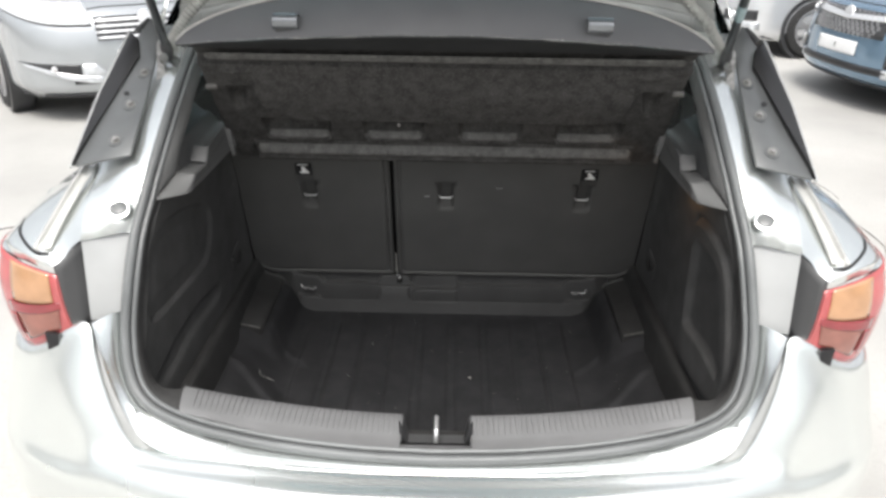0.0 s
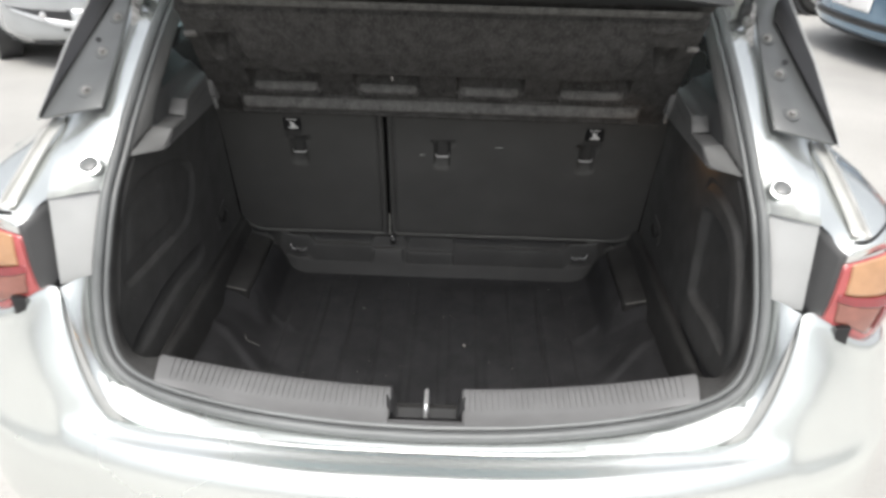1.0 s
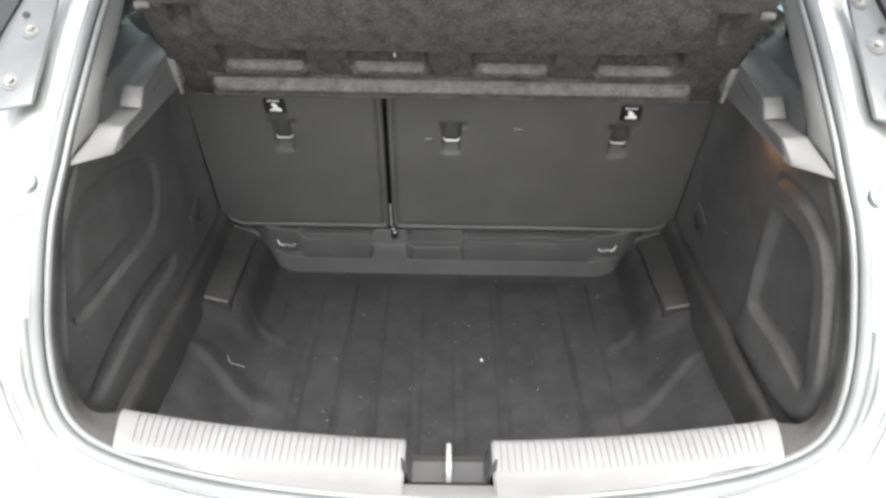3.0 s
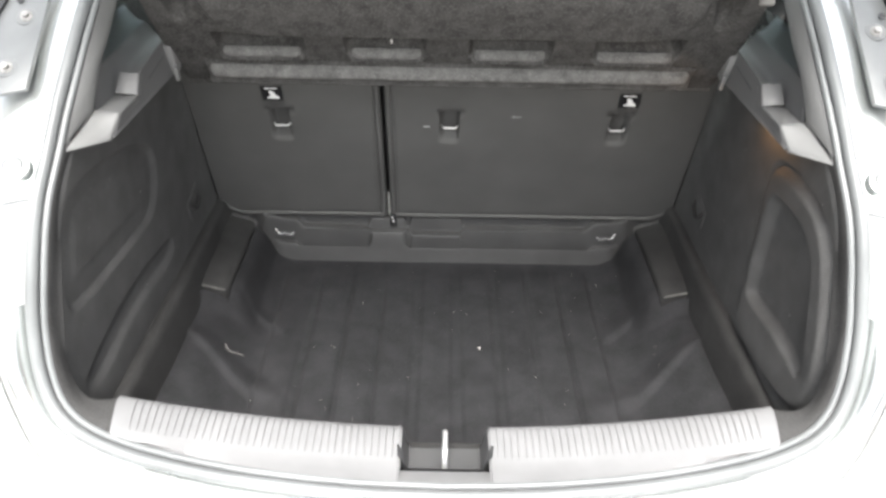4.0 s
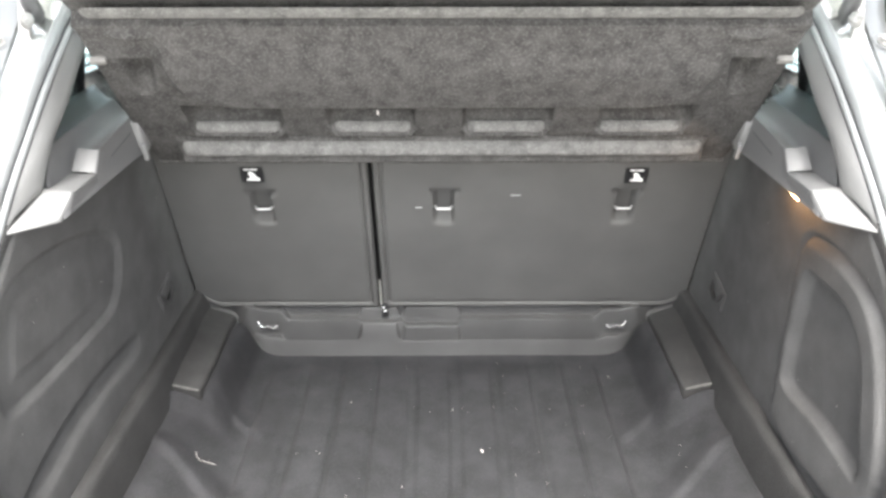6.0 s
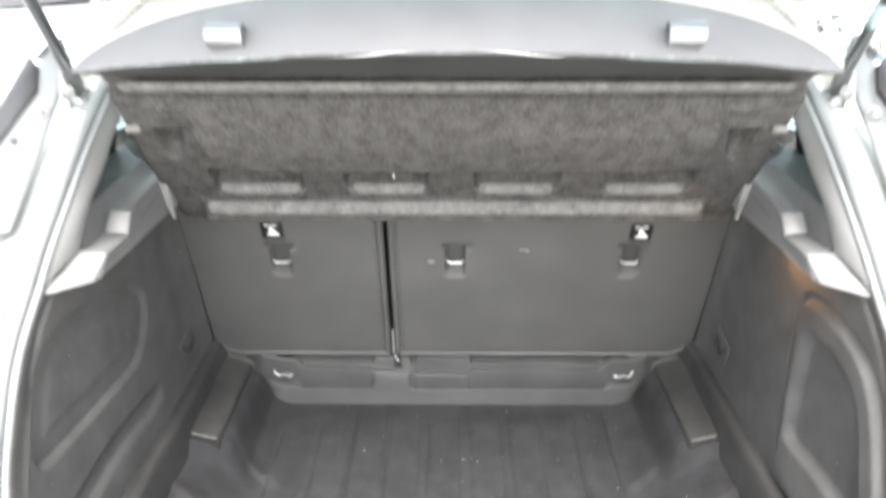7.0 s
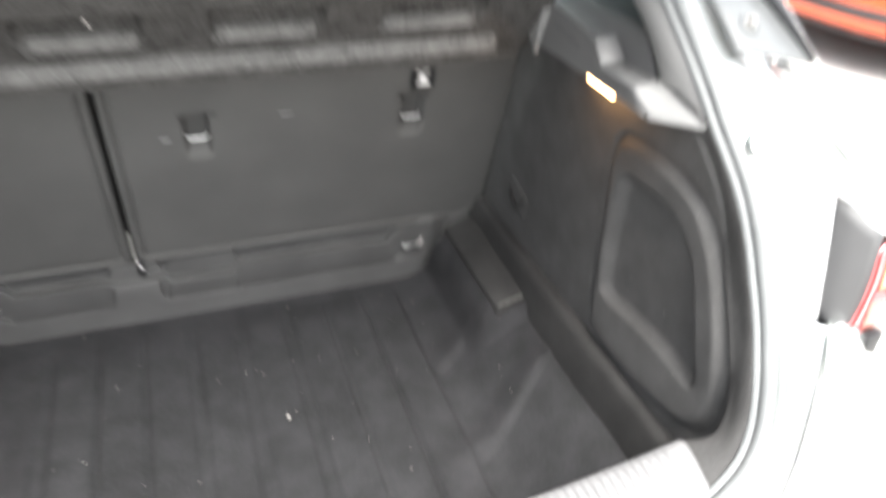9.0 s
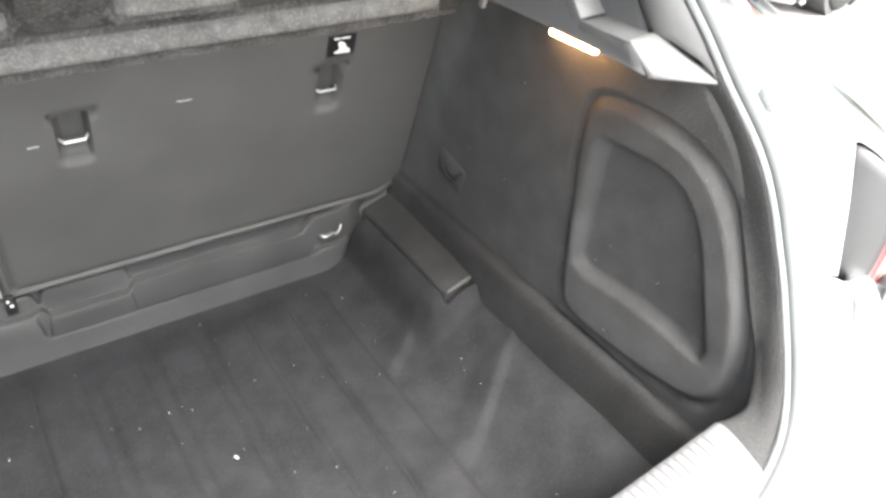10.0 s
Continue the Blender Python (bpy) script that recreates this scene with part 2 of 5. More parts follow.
def inside(poly, y, z):
    """Signed distance to a closed outline, positive inside."""
    px, py = np.array(poly, float).T
    qx, qy = np.roll(px, -1), np.roll(py, -1)
    y, z = np.asarray(y, float)[..., None], np.asarray(z, float)[..., None]
    t = np.clip(((y - px) * (qx - px) + (z - py) * (qy - py)) / ((qx - px) ** 2 + (qy - py) ** 2), 0, 1)
    d = np.sqrt((y - px - t * (qx - px)) ** 2 + (z - py - t * (qy - py)) ** 2).min(-1)
    cross = ((py > z) != (qy > z)) & (y < (qx - px) * (z - py) / np.where(qy == py, 1e-9, qy - py) + px)
    return np.where(cross.sum(-1) % 2 == 1, d, -d)


def rounded(poly, times=2):
    """A closed outline with its corners cut round."""
    for _ in range(times):
        out = []
        for p, q in zip(poly, poly[1:] + poly[:1]):
            out += [(0.75 * p[0] + 0.25 * q[0], 0.75 * p[1] + 0.25 * q[1]), (0.25 * p[0] + 0.75 * q[0], 0.25 * p[1] + 0.75 * q[1])]
        poly = out
    return poly


def mirror(pts, s):
    return [(s * p[0], p[1], p[2]) for p in pts]


# ---- ground ----
GROUND = surface("pale_worn_concrete", (0.40, 0.392, 0.372), 0.85, vary=0.2, big=0.7, fine=60, bump=0.3, depth=0.004, speck=(0.33, 0.322, 0.305), speck_amount=0.5)
bm = sheet([[(x, y, 0) for x in (-400, -60, -12, 12, 60, 400)] for y in (-400, -60, -12, 16, 60, 400)])
tagged(part("ground", bm, GROUND), "pale worn concrete car park surface", "ground", kind="structure")
CRACK = surface("dark_concrete_crack", (0.20, 0.19, 0.18), 0.9, vary=0.2)
random.seed(4)
for start, turn, steps in (((2.3, 3.4), -0.9, 26), ((-2.6, 2.2), 0.6, 22)):
    p, a, crack = Vector((start[0], start[1], 0.0)), turn, []
    for _ in range(steps):
        crack.append(p.copy())
        a += random.uniform(-0.35, 0.35)
        p += 0.09 * Vector((math.cos(a), math.sin(a), 0))
    tagged(part("crack", tube(crack, [0.007 * random.uniform(0.3, 1.2) for _ in crack], 5, 0.15), CRACK), "dark hairline crack in the concrete", "crack", kind="structure")

# ---- the hatchback ----
car = thing("hatchback", (0, 2.0, 0), "sage silver hatchback car with its tailgate raised and boot open", "car")

# The opening's edge, from the sill's middle up the side to the roof's middle.
EDGE = [(0, -0.088, 0.655), (0.15, -0.085, 0.659), (0.30, -0.075, 0.669), (0.42, -0.058, 0.681), (0.50, -0.040, 0.692), (0.560, -0.018, 0.707), (0.598, 0.008, 0.731), (0.618, 0.036, 0.771),
        (0.626, 0.062, 0.816), (0.627, 0.082, 0.857), (0.625, 0.102, 0.897), (0.622, 0.122, 0.937), (0.619, 0.145, 0.975), (0.617, 0.174, 1.008), (0.612, 0.224, 1.055), (0.607, 0.262, 1.095), (0.600, 0.32, 1.148),
        (0.591, 0.41, 1.222), (0.580, 0.52, 1.298), (0.564, 0.595, 1.334), (0.53, 0.645, 1.342), (0.46, 0.695, 1.346), (0.30, 0.74, 1.362), (0, 0.756, 1.374)]
half = spline(EDGE, 6)
RING = [Vector((-p.x, p.y, p.z)) for p in half[:0:-1]] + half[:-1]


def edge_at(z):
    """x and y of the opening's side edge at a height."""
    side = [p for p in half if p.x > 0.5 and p.z < 1.40]
    zs = [p.z for p in side]
    return np.interp(z, zs, [p.x for p in side]), np.interp(z, zs, [p.y for p in side])


def offset_ring(out, back):
    """The opening's edge moved outward in the picture of the rear, and back toward the rear."""
    res, n = [], len(RING)
    for i, p in enumerate(RING):
        d = (RING[(i + 1) % n] - RING[i - 1]).normalized()
        nrm = Vector((0, -0.72, 0.69)) if p.z > 1.06 else Vector((0, -0.86, 0.51))
        o = d.cross(nrm).normalized()
        c = Vector((0, 0.3, 1.02))
        if o.dot(p - c) < 0:
            o = -o
        res.append(p + o * out + nrm * back)
    return res


seal = part("weather_seal", tube(offset_ring(0.006, 0.004) + [offset_ring(0.006, 0.004)[0]], 0.0100, 10), RUBBER, car, "grey rubber weather seal round the boot opening")
part("inner_lip", tube(offset_ring(-0.010, 0.000) + [offset_ring(-0.010, 0.000)[0]], 0.005, 8), RUBBER, seal)
part("seal_base", tube(offset_ring(-0.003, -0.008) + [offset_ring(-0.003, -0.008)[0]], 0.010, 8, 0.7), DARK_RUBBER, seal)

# Painted frame round the lower opening, from the seal out to the shut line.
inner = offset_ring(0.014, -0.004)
n = len(inner)
right_half = [p for p in inner if p.x >= -1e-6 and p.z < 0.866 and p.y < 0.3]
right_half.sort(key=lambda p: p.x * 0.6 + p.z)
SHUT = [(0, -0.118, 0.640), (0.2, -0.116, 0.641), (0.4, -0.100, 0.642), (0.52, -0.080, 0.642), (0.576, -0.060, 0.656), (0.607, -0.044, 0.698), (0.638, -0.020, 0.757), (0.664, 0.010, 0.82), (0.684, 0.038, 0.862)]
shut = spline(SHUT, 8)


def resample(pts, n):
    pts = [Vector(p) for p in pts]
    s = np.cumsum([0] + [(b - a).length for a, b in zip(pts, pts[1:])])
    return [Vector([np.interp(t, s, [p[k] for p in pts]) for k in range(3)]) for t in np.linspace(0, s[-1], n)]


lo_in, lo_out = resample(right_half, 60), resample(shut, 60)
rows = []
for a, b in zip(lo_in, lo_out):
    mid = (a + b) / 2 + Vector((0, -0.006, 0.006))
    rows.append([a + Vector((0, 0.02, -0.01)), a, a.lerp(b, 0.3) + Vector((0, -0.004, 0.005)), mid, a.lerp(b, 0.85), b, b + Vector((0.001, 0.004, -0.012))])
full = [[Vector((-p.x, p.y, p.z)) for p in r] for r in rows[:0:-1]] + rows
part("load_sill", sheet(full), PAINT, car, "painted metal load sill below the boot opening")

# Rear bumper.
A = [(0, -0.122, 0.637), (0.2, -0.120, 0.638), (0.4, -0.104, 0.639), (0.53, -0.083, 0.635), (0.603, -0.064, 0.646), (0.638, -0.046, 0.695), (0.664, -0.020, 0.757), (0.679, 0.002, 0.812), (0.692, 0.026, 0.856), (0.728, 0.033, 0.848), (0.79, 0.040, 0.806), (0.840, 0.060, 0.785), (0.885, 0.110, 0.784), (0.905, 0.22, 0.80), (0.905, 0.50, 0.78)]
B = [(0, -0.150, 0.6310), (0.2, -0.146, 0.6312), (0.4, -0.128, 0.6322), (0.54, -0.106, 0.6288), (0.64, -0.080, 0.632), (0.68, -0.062, 0.668), (0.71, -0.042, 0.712), (0.735, -0.016, 0.752), (0.76, 0.004, 0.762), (0.795, 0.016, 0.755), (0.825, 0.030, 0.740), (0.872, 0.062, 0.735), (0.908, 0.118, 0.735), (0.922, 0.23, 0.74), (0.915, 0.50, 0.73)]
C = [(0, -0.184, 0.6205), (0.2, -0.180, 0.6205), (0.4, -0.158, 0.6220), (0.54, -0.129, 0.6200), (0.65, -0.094, 0.620), (0.70, -0.077, 0.617), (0.75, -0.058, 0.622), (0.79, -0.040, 0.626), (0.825, -0.022, 0.63), (0.855, -0.004, 0.63), (0.885, 0.022, 0.63), (0.912, 0.06, 0.63), (0.932, 0.12, 0.63), (0.938, 0.23, 0.63), (0.925, 0.50, 0.63)]
C2 = [(x * 1.004, y - 0.024 + 0.01 * float(ss(0.8, 0.93, x)), z - 0.055) for x, y, z in C]
D = [(x * 1.0, y - 0.027 + 0.01 * float(ss(0.8, 0.93, x)), 0.44) for x, y, z in C]
E_ = [(x * 0.985, y + 0.015, 0.30) for x, y, z in C]
F_ = [(x * 0.95, y + 0.09, 0.235) for x, y, z in C]
A0 = [(x - 0.016 * float(ss(0.68, 0.74, x)), y + 0.012 + 0.016 * float(ss(0.68, 0.74, x)), z - 0.012 + 0.016 * float(ss(0.68, 0.74, x))) for x, y, z in A]
curves = [A0, A, B, C, C2, D, E_, F_]
curves = [[(-x, y, z) for x, y, z in c[:0:-1]] + c for c in curves]
bumper = part("rear_bumper", loft(curves, 4, 4), PAINT, car, "sage silver rear bumper with dirt specks")
solid(bumper, 0.004)
# Painted channel between sill and bumper corner, its shade put in as grey.
chan_in, chan_out = resample([p for p in shut if p.x > 0.40], 30), resample([p for p in spline(A, 8) if 0.42 < p.x < 0.700 and p.z < 0.857], 30)
rows = [[a + Vector((0.001, 0.003, -0.010)), a + Vector((0.002, 0.012, -0.018)), c + Vector((-0.002, 0.012, -0.018)), c + Vector((0, 0.002, -0.003))] for a, c in zip(chan_in, chan_out)]
for s in (1, -1):
    part("shut_channel", sheet([mirror(r, s) for r in rows]), PRIMER, car, "grey channel between sill and bumper, shade put into its colour")
part("lower_valance", loft([[(-x, y, z) for x, y, z in c[:0:-1]] + c for c in ([(x * 0.95, y + 0.085, 0.24) for x, y, z in C], [(x * 0.93, y + 0.06, 0.2) for x, y, z in C], [(x * 0.9, y + 0.2, 0.17) for x, y, z in C])], 2, 3), BLACK, car)
random.seed(11)
bm = bmesh.new()
for i in range(46):
    x, y = random.gauss(0.08, 0.10), random.uniform(-0.178, -0.128)
    r = random.uniform(0.0012, 0.0035)
    z = float(np.interp(-y, [0.122, 0.15, 0.184], [0.637, 0.631, 0.6205])) + 0.0008
    vs = [bm.verts.new((x + r * random.uniform(0.6, 1.2) * math.cos(t), y + r * random.uniform(0.6, 1.2) * math.sin(t), z)) for t in np.arange(7) * 2 * math.pi / 7]
    bm.faces.new(vs)
part("dirt_specks", bm, LINT, bumper, "pale dried dirt specks")["kind"] = "stuff"


def side_of_car(s):
    """What the rear shows on one side of the opening: pocket, lamp, pillar flange, plate, quarter panel."""
    # pillar flange above the lamp, from the seal out to the gutter
    inn = [p for p in inner if p.x > 0 and p.z > 1.0 and p.y < 0.64 and p.y > 0.09]
    inn.sort(key=lambda p: p.y)
    inn = resample(inn, 9)
    outs = [(0.709, 0.106, 1.010), (0.722, 0.16, 1.030), (0.735, 0.22, 1.055), (0.742, 0.30, 1.085), (0.738, 0.38, 1.135), (0.730, 0.46, 1.185), (0.722, 0.54, 1.235), (0.712, 0.61, 1.285), (0.70, 0.68, 1.335)]
    rows = []
    for a, b in zip(inn, outs):
        b = Vector(b)
        rows.append([a + Vector((0, 0.02, -0.015)), a, a.lerp(b, 0.35) + Vector((0, -0.004, 0.004)), a.lerp(b, 0.7), b, b + Vector((0.012, 0.02, -0.02))])
    rows = [[(s * p[0], p[1], p[2]) for p in r] for r in rows]
    lines = [spline([r[k] for r in rows], 5) for k in range(6)]
    part("pillar_flange", sheet(lines), PAINT, car, "painted pillar flange beside the boot opening")
    # recessed panel between the seal and the lamp
    inn2 = resample(sorted([p for p in inner if p.x > 0 and 0.848 < p.z < 1.02 and p.y < 0.3], key=lambda p: p.z), 8)
    o2 = resample([(0.695, 0.060, 0.855), (0.701, 0.085, 0.94), (0.709, 0.112, 1.012)], 8)
    rows = [[a + Vector((0, 0.02, 0)), a + Vector((0, 0.006, 0)), a.lerp(b, 0.5) + Vector((0, 0.006, 0)), b, b + Vector((0.002, 0.03, 0))] for a, b in zip(inn2, o2)]
    part("lamp_pocket", sheet([[(s * p.x, p.y, p.z) for p in r] for r in rows]), PRIMER, car, "satin grey recessed panel beside the tail lamp")
    part("lamp_backing", slab(mirror([(0.668, 0.085, 0.780), (0.80, 0.150, 0.750), (0.80, 0.170, 0.90), (0.668, 0.105, 0.90)], s), (0, 0.01, 0)), PRIMER, car)
    # rubber buffer
    buf = part("rubber_buffer", turned([(0.0, 0.006), (0.010, 0.006), (0.015, 0.005), (0.016, 0.003), (0.016, -0.012), (0.0, -0.012)], facing((s * 0.659, 0.187, 1.046), (-s * 0.12, -0.60, 0.79))), PLATE, car)
    part("buffer_rim", turned([(0.0165, -0.012), (0.026, -0.012), (0.0245, 0.002), (0.020, 0.004), (0.0165, 0.003)], facing((s * 0.659, 0.187, 1.046), (-s * 0.12, -0.60, 0.79))), PAINT, buf)
    # black bracket at the inner side of the lamp
    lamp = part("tail_lamp", loft([mirror(c, s) for c in (
        [(0.694, 0.072, 0.858), (0.700, 0.090, 0.93), (0.709, 0.112, 1.003)],
        [(0.703, 0.054, 0.845), (0.711, 0.064, 0.92), (0.716, 0.088, 0.999)],
        [(0.724, 0.036, 0.835), (0.730, 0.040, 0.90), (0.736, 0.052, 0.980)])], 4, 3), DARK_TRIM, car, "red and amber tail lamp in a black housing")
    solid(lamp, 0.012)
    lens = [[(0.722, 0.036, 0.845), (0.728, 0.037, 0.885), (0.733, 0.041, 0.925), (0.738, 0.050, 0.960)],
            [(0.770, 0.040, 0.826), (0.778, 0.042, 0.868), (0.782, 0.048, 0.918), (0.784, 0.062, 0.968)],
            [(0.826, 0.060, 0.792), (0.838, 0.060, 0.855), (0.844, 0.068, 0.922), (0.842, 0.086, 0.980)],
            [(0.874, 0.108, 0.788), (0.890, 0.108, 0.855), (0.898, 0.118, 0.928), (0.890, 0.140, 0.988)],
            [(0.898, 0.220, 0.805), (0.916, 0.220, 0.87), (0.918, 0.235, 0.94), (0.904, 0.260, 0.992)]]
    lens = [mirror(c, s) for c in lens]
    out = (s * 2.0, -2.0, 1.0)
    body = part("red_lens", loft(lens, 5, 5), RED_LENS, lamp, "red moulded lamp lens", toward=out)
    solid(body, 0.006)
    columns = [spline(c, 8) for c in lens]
    grid = [spline([c[i] for c in columns], 8) for i in range(len(columns[0]))]

    def on_lens(u, v, lift):
        """A point on the lens: u from the inner edge outward, v up, 0 to 1."""
        i, j = min(v * 24, 23.99), min(u * 32, 31.99)
        a, c = int(i), int(j)
        g, f = i - a, j - c
        p = grid[a][c].lerp(grid[a][c + 1], f).lerp(grid[a + 1][c].lerp(grid[a + 1][c + 1], f), g)
        d = (grid[a][c + 1] - grid[a][c]).cross(grid[a + 1][c] - grid[a][c]).normalized()
        if d.dot(Vector((s * 0.6, -0.8, 0))) < 0:
            d = -d
        return p + lift * d

    def patch(name, u0, u1, v0, v1, material, lift, label="", lean=0.0):
        rows = [[on_lens(u, v, lift) for u in np.linspace(u0 + lean * (1 - t), u1 - lean * (1 - t) * 0.6, 12)] for t, v in zip(np.linspace(0, 1, 10), np.linspace(v0, v1, 10))]
        return solid(part(name, sheet(rows), material, lamp, label, toward=out), 0.0016, 0.0)

    patch("amber_band", 0.10, 0.50, 0.54, 0.985, AMBER_LENS, 0.0015, "amber indicator band")
    patch("orange_wedge", 0.06, 0.50, 0.10, 0.42, ORANGE_LENS, 0.0015, "orange lower wedge", 0.05)
    patch("dark_bar", 0.03, 0.56, 0.42, 0.53, DARK_LENS, 0.003, "dark red bar across the lens")
    patch("dark_bar", 0.50, 0.56, 0.16, 0.42, DARK_LENS, 0.003)
    patch("inner_rib", 0.0, 0.035, 0.02, 0.98, RED_LENS, 0.003)
    part("black_notch", slab(mirror([(0.746, 0.022, 0.842), (0.778, 0.028, 0.842), (0.772, 0.026, 0.822), (0.776, 0.025, 0.792), (0.750, 0.018, 0.784)], s), (0, 0.014, 0), 0.002), BLACK, lamp, "black notch at the lens's foot")
    # panel between lamp top and pillar flange
    part("quarter_shoulder", loft([mirror(c, s) for c in (
        [(0.709, 0.112, 1.010), (0.720, 0.165, 1.028), (0.738, 0.225, 1.054), (0.745, 0.30, 1.083), (0.741, 0.40, 1.145), (0.728, 0.54, 1.233), (0.702, 0.69, 1.335)],
        [(0.720, 0.088, 1.001), (0.750, 0.140, 1.018), (0.775, 0.220, 1.045), (0.775, 0.32, 1.075), (0.770, 0.44, 1.14), (0.755, 0.58, 1.215), (0.722, 0.74, 1.325)],
        [(0.738, 0.056, 0.978), (0.785, 0.075, 1.000), (0.838, 0.180, 1.026), (0.835, 0.34, 1.045), (0.82, 0.60, 1.07), (0.78, 0.69, 1.24), (0.72, 0.80, 1.40)],
        [(0.782, 0.066, 0.975), (0.846, 0.105, 0.998), (0.878, 0.190, 1.006), (0.888, 0.36, 1.02), (0.89, 0.62, 1.03), (0.84, 0.72, 1.14), (0.73, 0.88, 1.41)],
        [(0.752, 0.060, 0.962), (0.842, 0.096, 0.981), (0.888, 0.150, 0.990), (0.902, 0.34, 1.0), (0.905, 0.62, 1.0), (0.86, 0.74, 1.10), (0.74, 0.88, 1.40)])], 5, 4), PAINT, car, "painted rear quarter panel shoulder")
    gutter = loft([mirror(c, s) for c in (
        [(0.752, 0.325, 1.094), (0.756, 0.26, 1.072), (0.757, 0.17, 1.039), (0.754, 0.078, 1.004)],
        [(0.757, 0.325, 1.096), (0.761, 0.26, 1.073), (0.762, 0.17, 1.040), (0.760, 0.077, 1.006)],
        [(0.761, 0.325, 1.090), (0.765, 0.26, 1.067), (0.766, 0.17, 1.034), (0.765, 0.076, 1.000)],
        [(0.771, 0.325, 1.090), (0.776, 0.26, 1.067), (0.778, 0.17, 1.034), (0.778, 0.075, 1.000)],
        [(0.776, 0.325, 1.096), (0.781, 0.26, 1.074), (0.783, 0.17, 1.041), (0.783, 0.074, 1.007)],
        [(0.782, 0.325, 1.094), (0.787, 0.26, 1.072), (0.789, 0.17, 1.039), (0.789, 0.073, 1.004)])], 4, 3)
    solid(part("drain_gutter", gutter, SHADED_PAINT, car, "pale grey rain gutter beside the pillar"), 0.002)
    part("panel_gap", tube(spline(mirror([(0.752, 0.064, 1.0), (0.780, 0.068, 1.002), (0.812, 0.096, 1.007), (0.846, 0.140, 1.012), (0.866, 0.20, 1.014)], s), 5), 0.003, 6), BLACK, car)
    # bolted plate and its black fin, standing off the flange
    def raised(pts):
        out = []
        for x, y, z in pts:
            f = (z - 1.139) / 0.129
            out.append((s * (x - 0.002 + 0.025 * f), y - 0.007 + 0.075 * f, z + 0.002 - 0.020 * f))
        return out

    plate = part("bolted_plate", slab(raised([(0.645, 0.424, 1.274), (0.654, 0.364, 1.197), (0.664, 0.304, 1.120), (0.792, 0.318, 1.089), (0.762, 0.40, 1.19), (0.73, 0.455, 1.28), (0.706, 0.492, 1.335), (0.668, 0.520, 1.392), (0.640, 0.486, 1.352)]), (0, -0.006, 0.006), 0.0015), PLATE, car, "grey spoiler side plate held by three bolts")
    part("dark_fin", slab(raised([(0.682, 0.452, 1.300), (0.694, 0.482, 1.338), (0.716, 0.500, 1.352), (0.762, 0.408, 1.222), (0.795, 0.314, 1.090), (0.734, 0.394, 1.206)]), (0, -0.010, 0.010), 0.002), BLACK, plate, "black plastic fin along the plate")
    # Highlight on the fin's outer edge, put in as a pale tube.
    part("fin_edge", tube(raised([(0.797, 0.305, 1.094), (0.766, 0.396, 1.226), (0.718, 0.492, 1.362)]), 0.0036, 8), PRIMER, plate, "pale edge of the fin, its highlight put into the colour")
    for p in ((0.664, 0.424, 1.268), (0.684, 0.380, 1.205), (0.704, 0.332, 1.139)):
        m = facing(Vector(raised([p])[0]) + 0.009 * Vector((0, -0.56, 0.83)), (0, -0.56, 0.83))
        bolt = part("bolt", turned([(0.0, 0.001), (0.0105, 0.001), (0.0105, 0.003), (0.006, 0.0035), (0.006, 0.009), (0.0, 0.009)], m, 6), BOLT, plate, "zinc bolt with a round washer")
        part("washer", turned([(0.0105, 0.0005), (0.0175, 0.0005), (0.0165, 0.0025), (0.0105, 0.002)], m, 16), PLATE, bolt)
    part("hole_plug", turned([(0.0, 0.001), (0.006, 0.001), (0.006, 0.002), (0.0, 0.002)], facing(Vector(raised([(0.699, 0.398, 1.226)])[0]) + 0.009 * Vector((0, -0.56, 0.83)), (0, -0.56, 0.83)), 12), BLACK, plate)


for s in (1, -1):
    side_of_car(s)

# ---- inside the boot ----
FLOOR_Z = 0.410


def floor_height(x, y):
    ax = np.abs(x)
    z = FLOOR_Z + 0.094 * ss(0.40, 0.565, ax) + 0.012 * ss(0.62, 0.85, y) * (1 - ss(0.40, 0.5, ax))
    ribs = sum(band(x, c - 0.036, c + 0.036, 0.006) for c in (-0.375, -0.28, -0.198, -0.115, -0.02, 0.078, 0.172, 0.253, 0.335))
    z = z + 0.0075 * ribs * band(y, 0.10, 0.80, 0.05)
    # the mat climbs to the corner boxes and the side ledges
    z = z + 0.044 * ss(0.450, 0.488, ax) * ss(0.535, 0.60, y)
    z = z - (z - 0.47) * ss(0.504, 0.510, ax) * ss(0.575, 0.582, y)
    # creased corners of the mat: one side of each fold is steep, the other runs out flat
    d = ax - 0.477 - 1.4 * (y - 0.395)
    z = z + 0.013 * (1 - ss(0.0, 0.030, d)) * ss(-0.10, 0.0, d) * band(y, 0.330, 0.455, 0.030)
    d = y - 0.598 - 0.65 * (ax - 0.45)
    z = z + 0.007 * ss(-0.014, 0.008, d) * (1 - ss(0.006, 0.075, d)) * band(ax, 0.375, 0.485, 0.022)
    # slack in the mat
    z = z + 0.0022 * np.sin(9.0 * x + 2.0) * np.sin(11.0 * y) * ss(0.12, 0.2, y)
    return z


xs, ys = np.linspace(-0.60, 0.60, 241), np.linspace(0.035, 0.868, 150)
gx, gy = np.meshgrid(xs, ys)
gz = floor_height(gx, gy)
part("boot_floor", block((0, 0.45, 0.394), (1.10, 0.80, 0.018), bevel=0.002), BLACK, car)
floor_mat = tagged(part("floor_mat", sheet([[(x, y, z) for x, y, z in zip(a, b, c)] for a, b, c in zip(gx, gy, gz)]), MAT), "worn black ribbed boot floor mat with creased corners", "mat")
solid(floor_mat, 0.004)

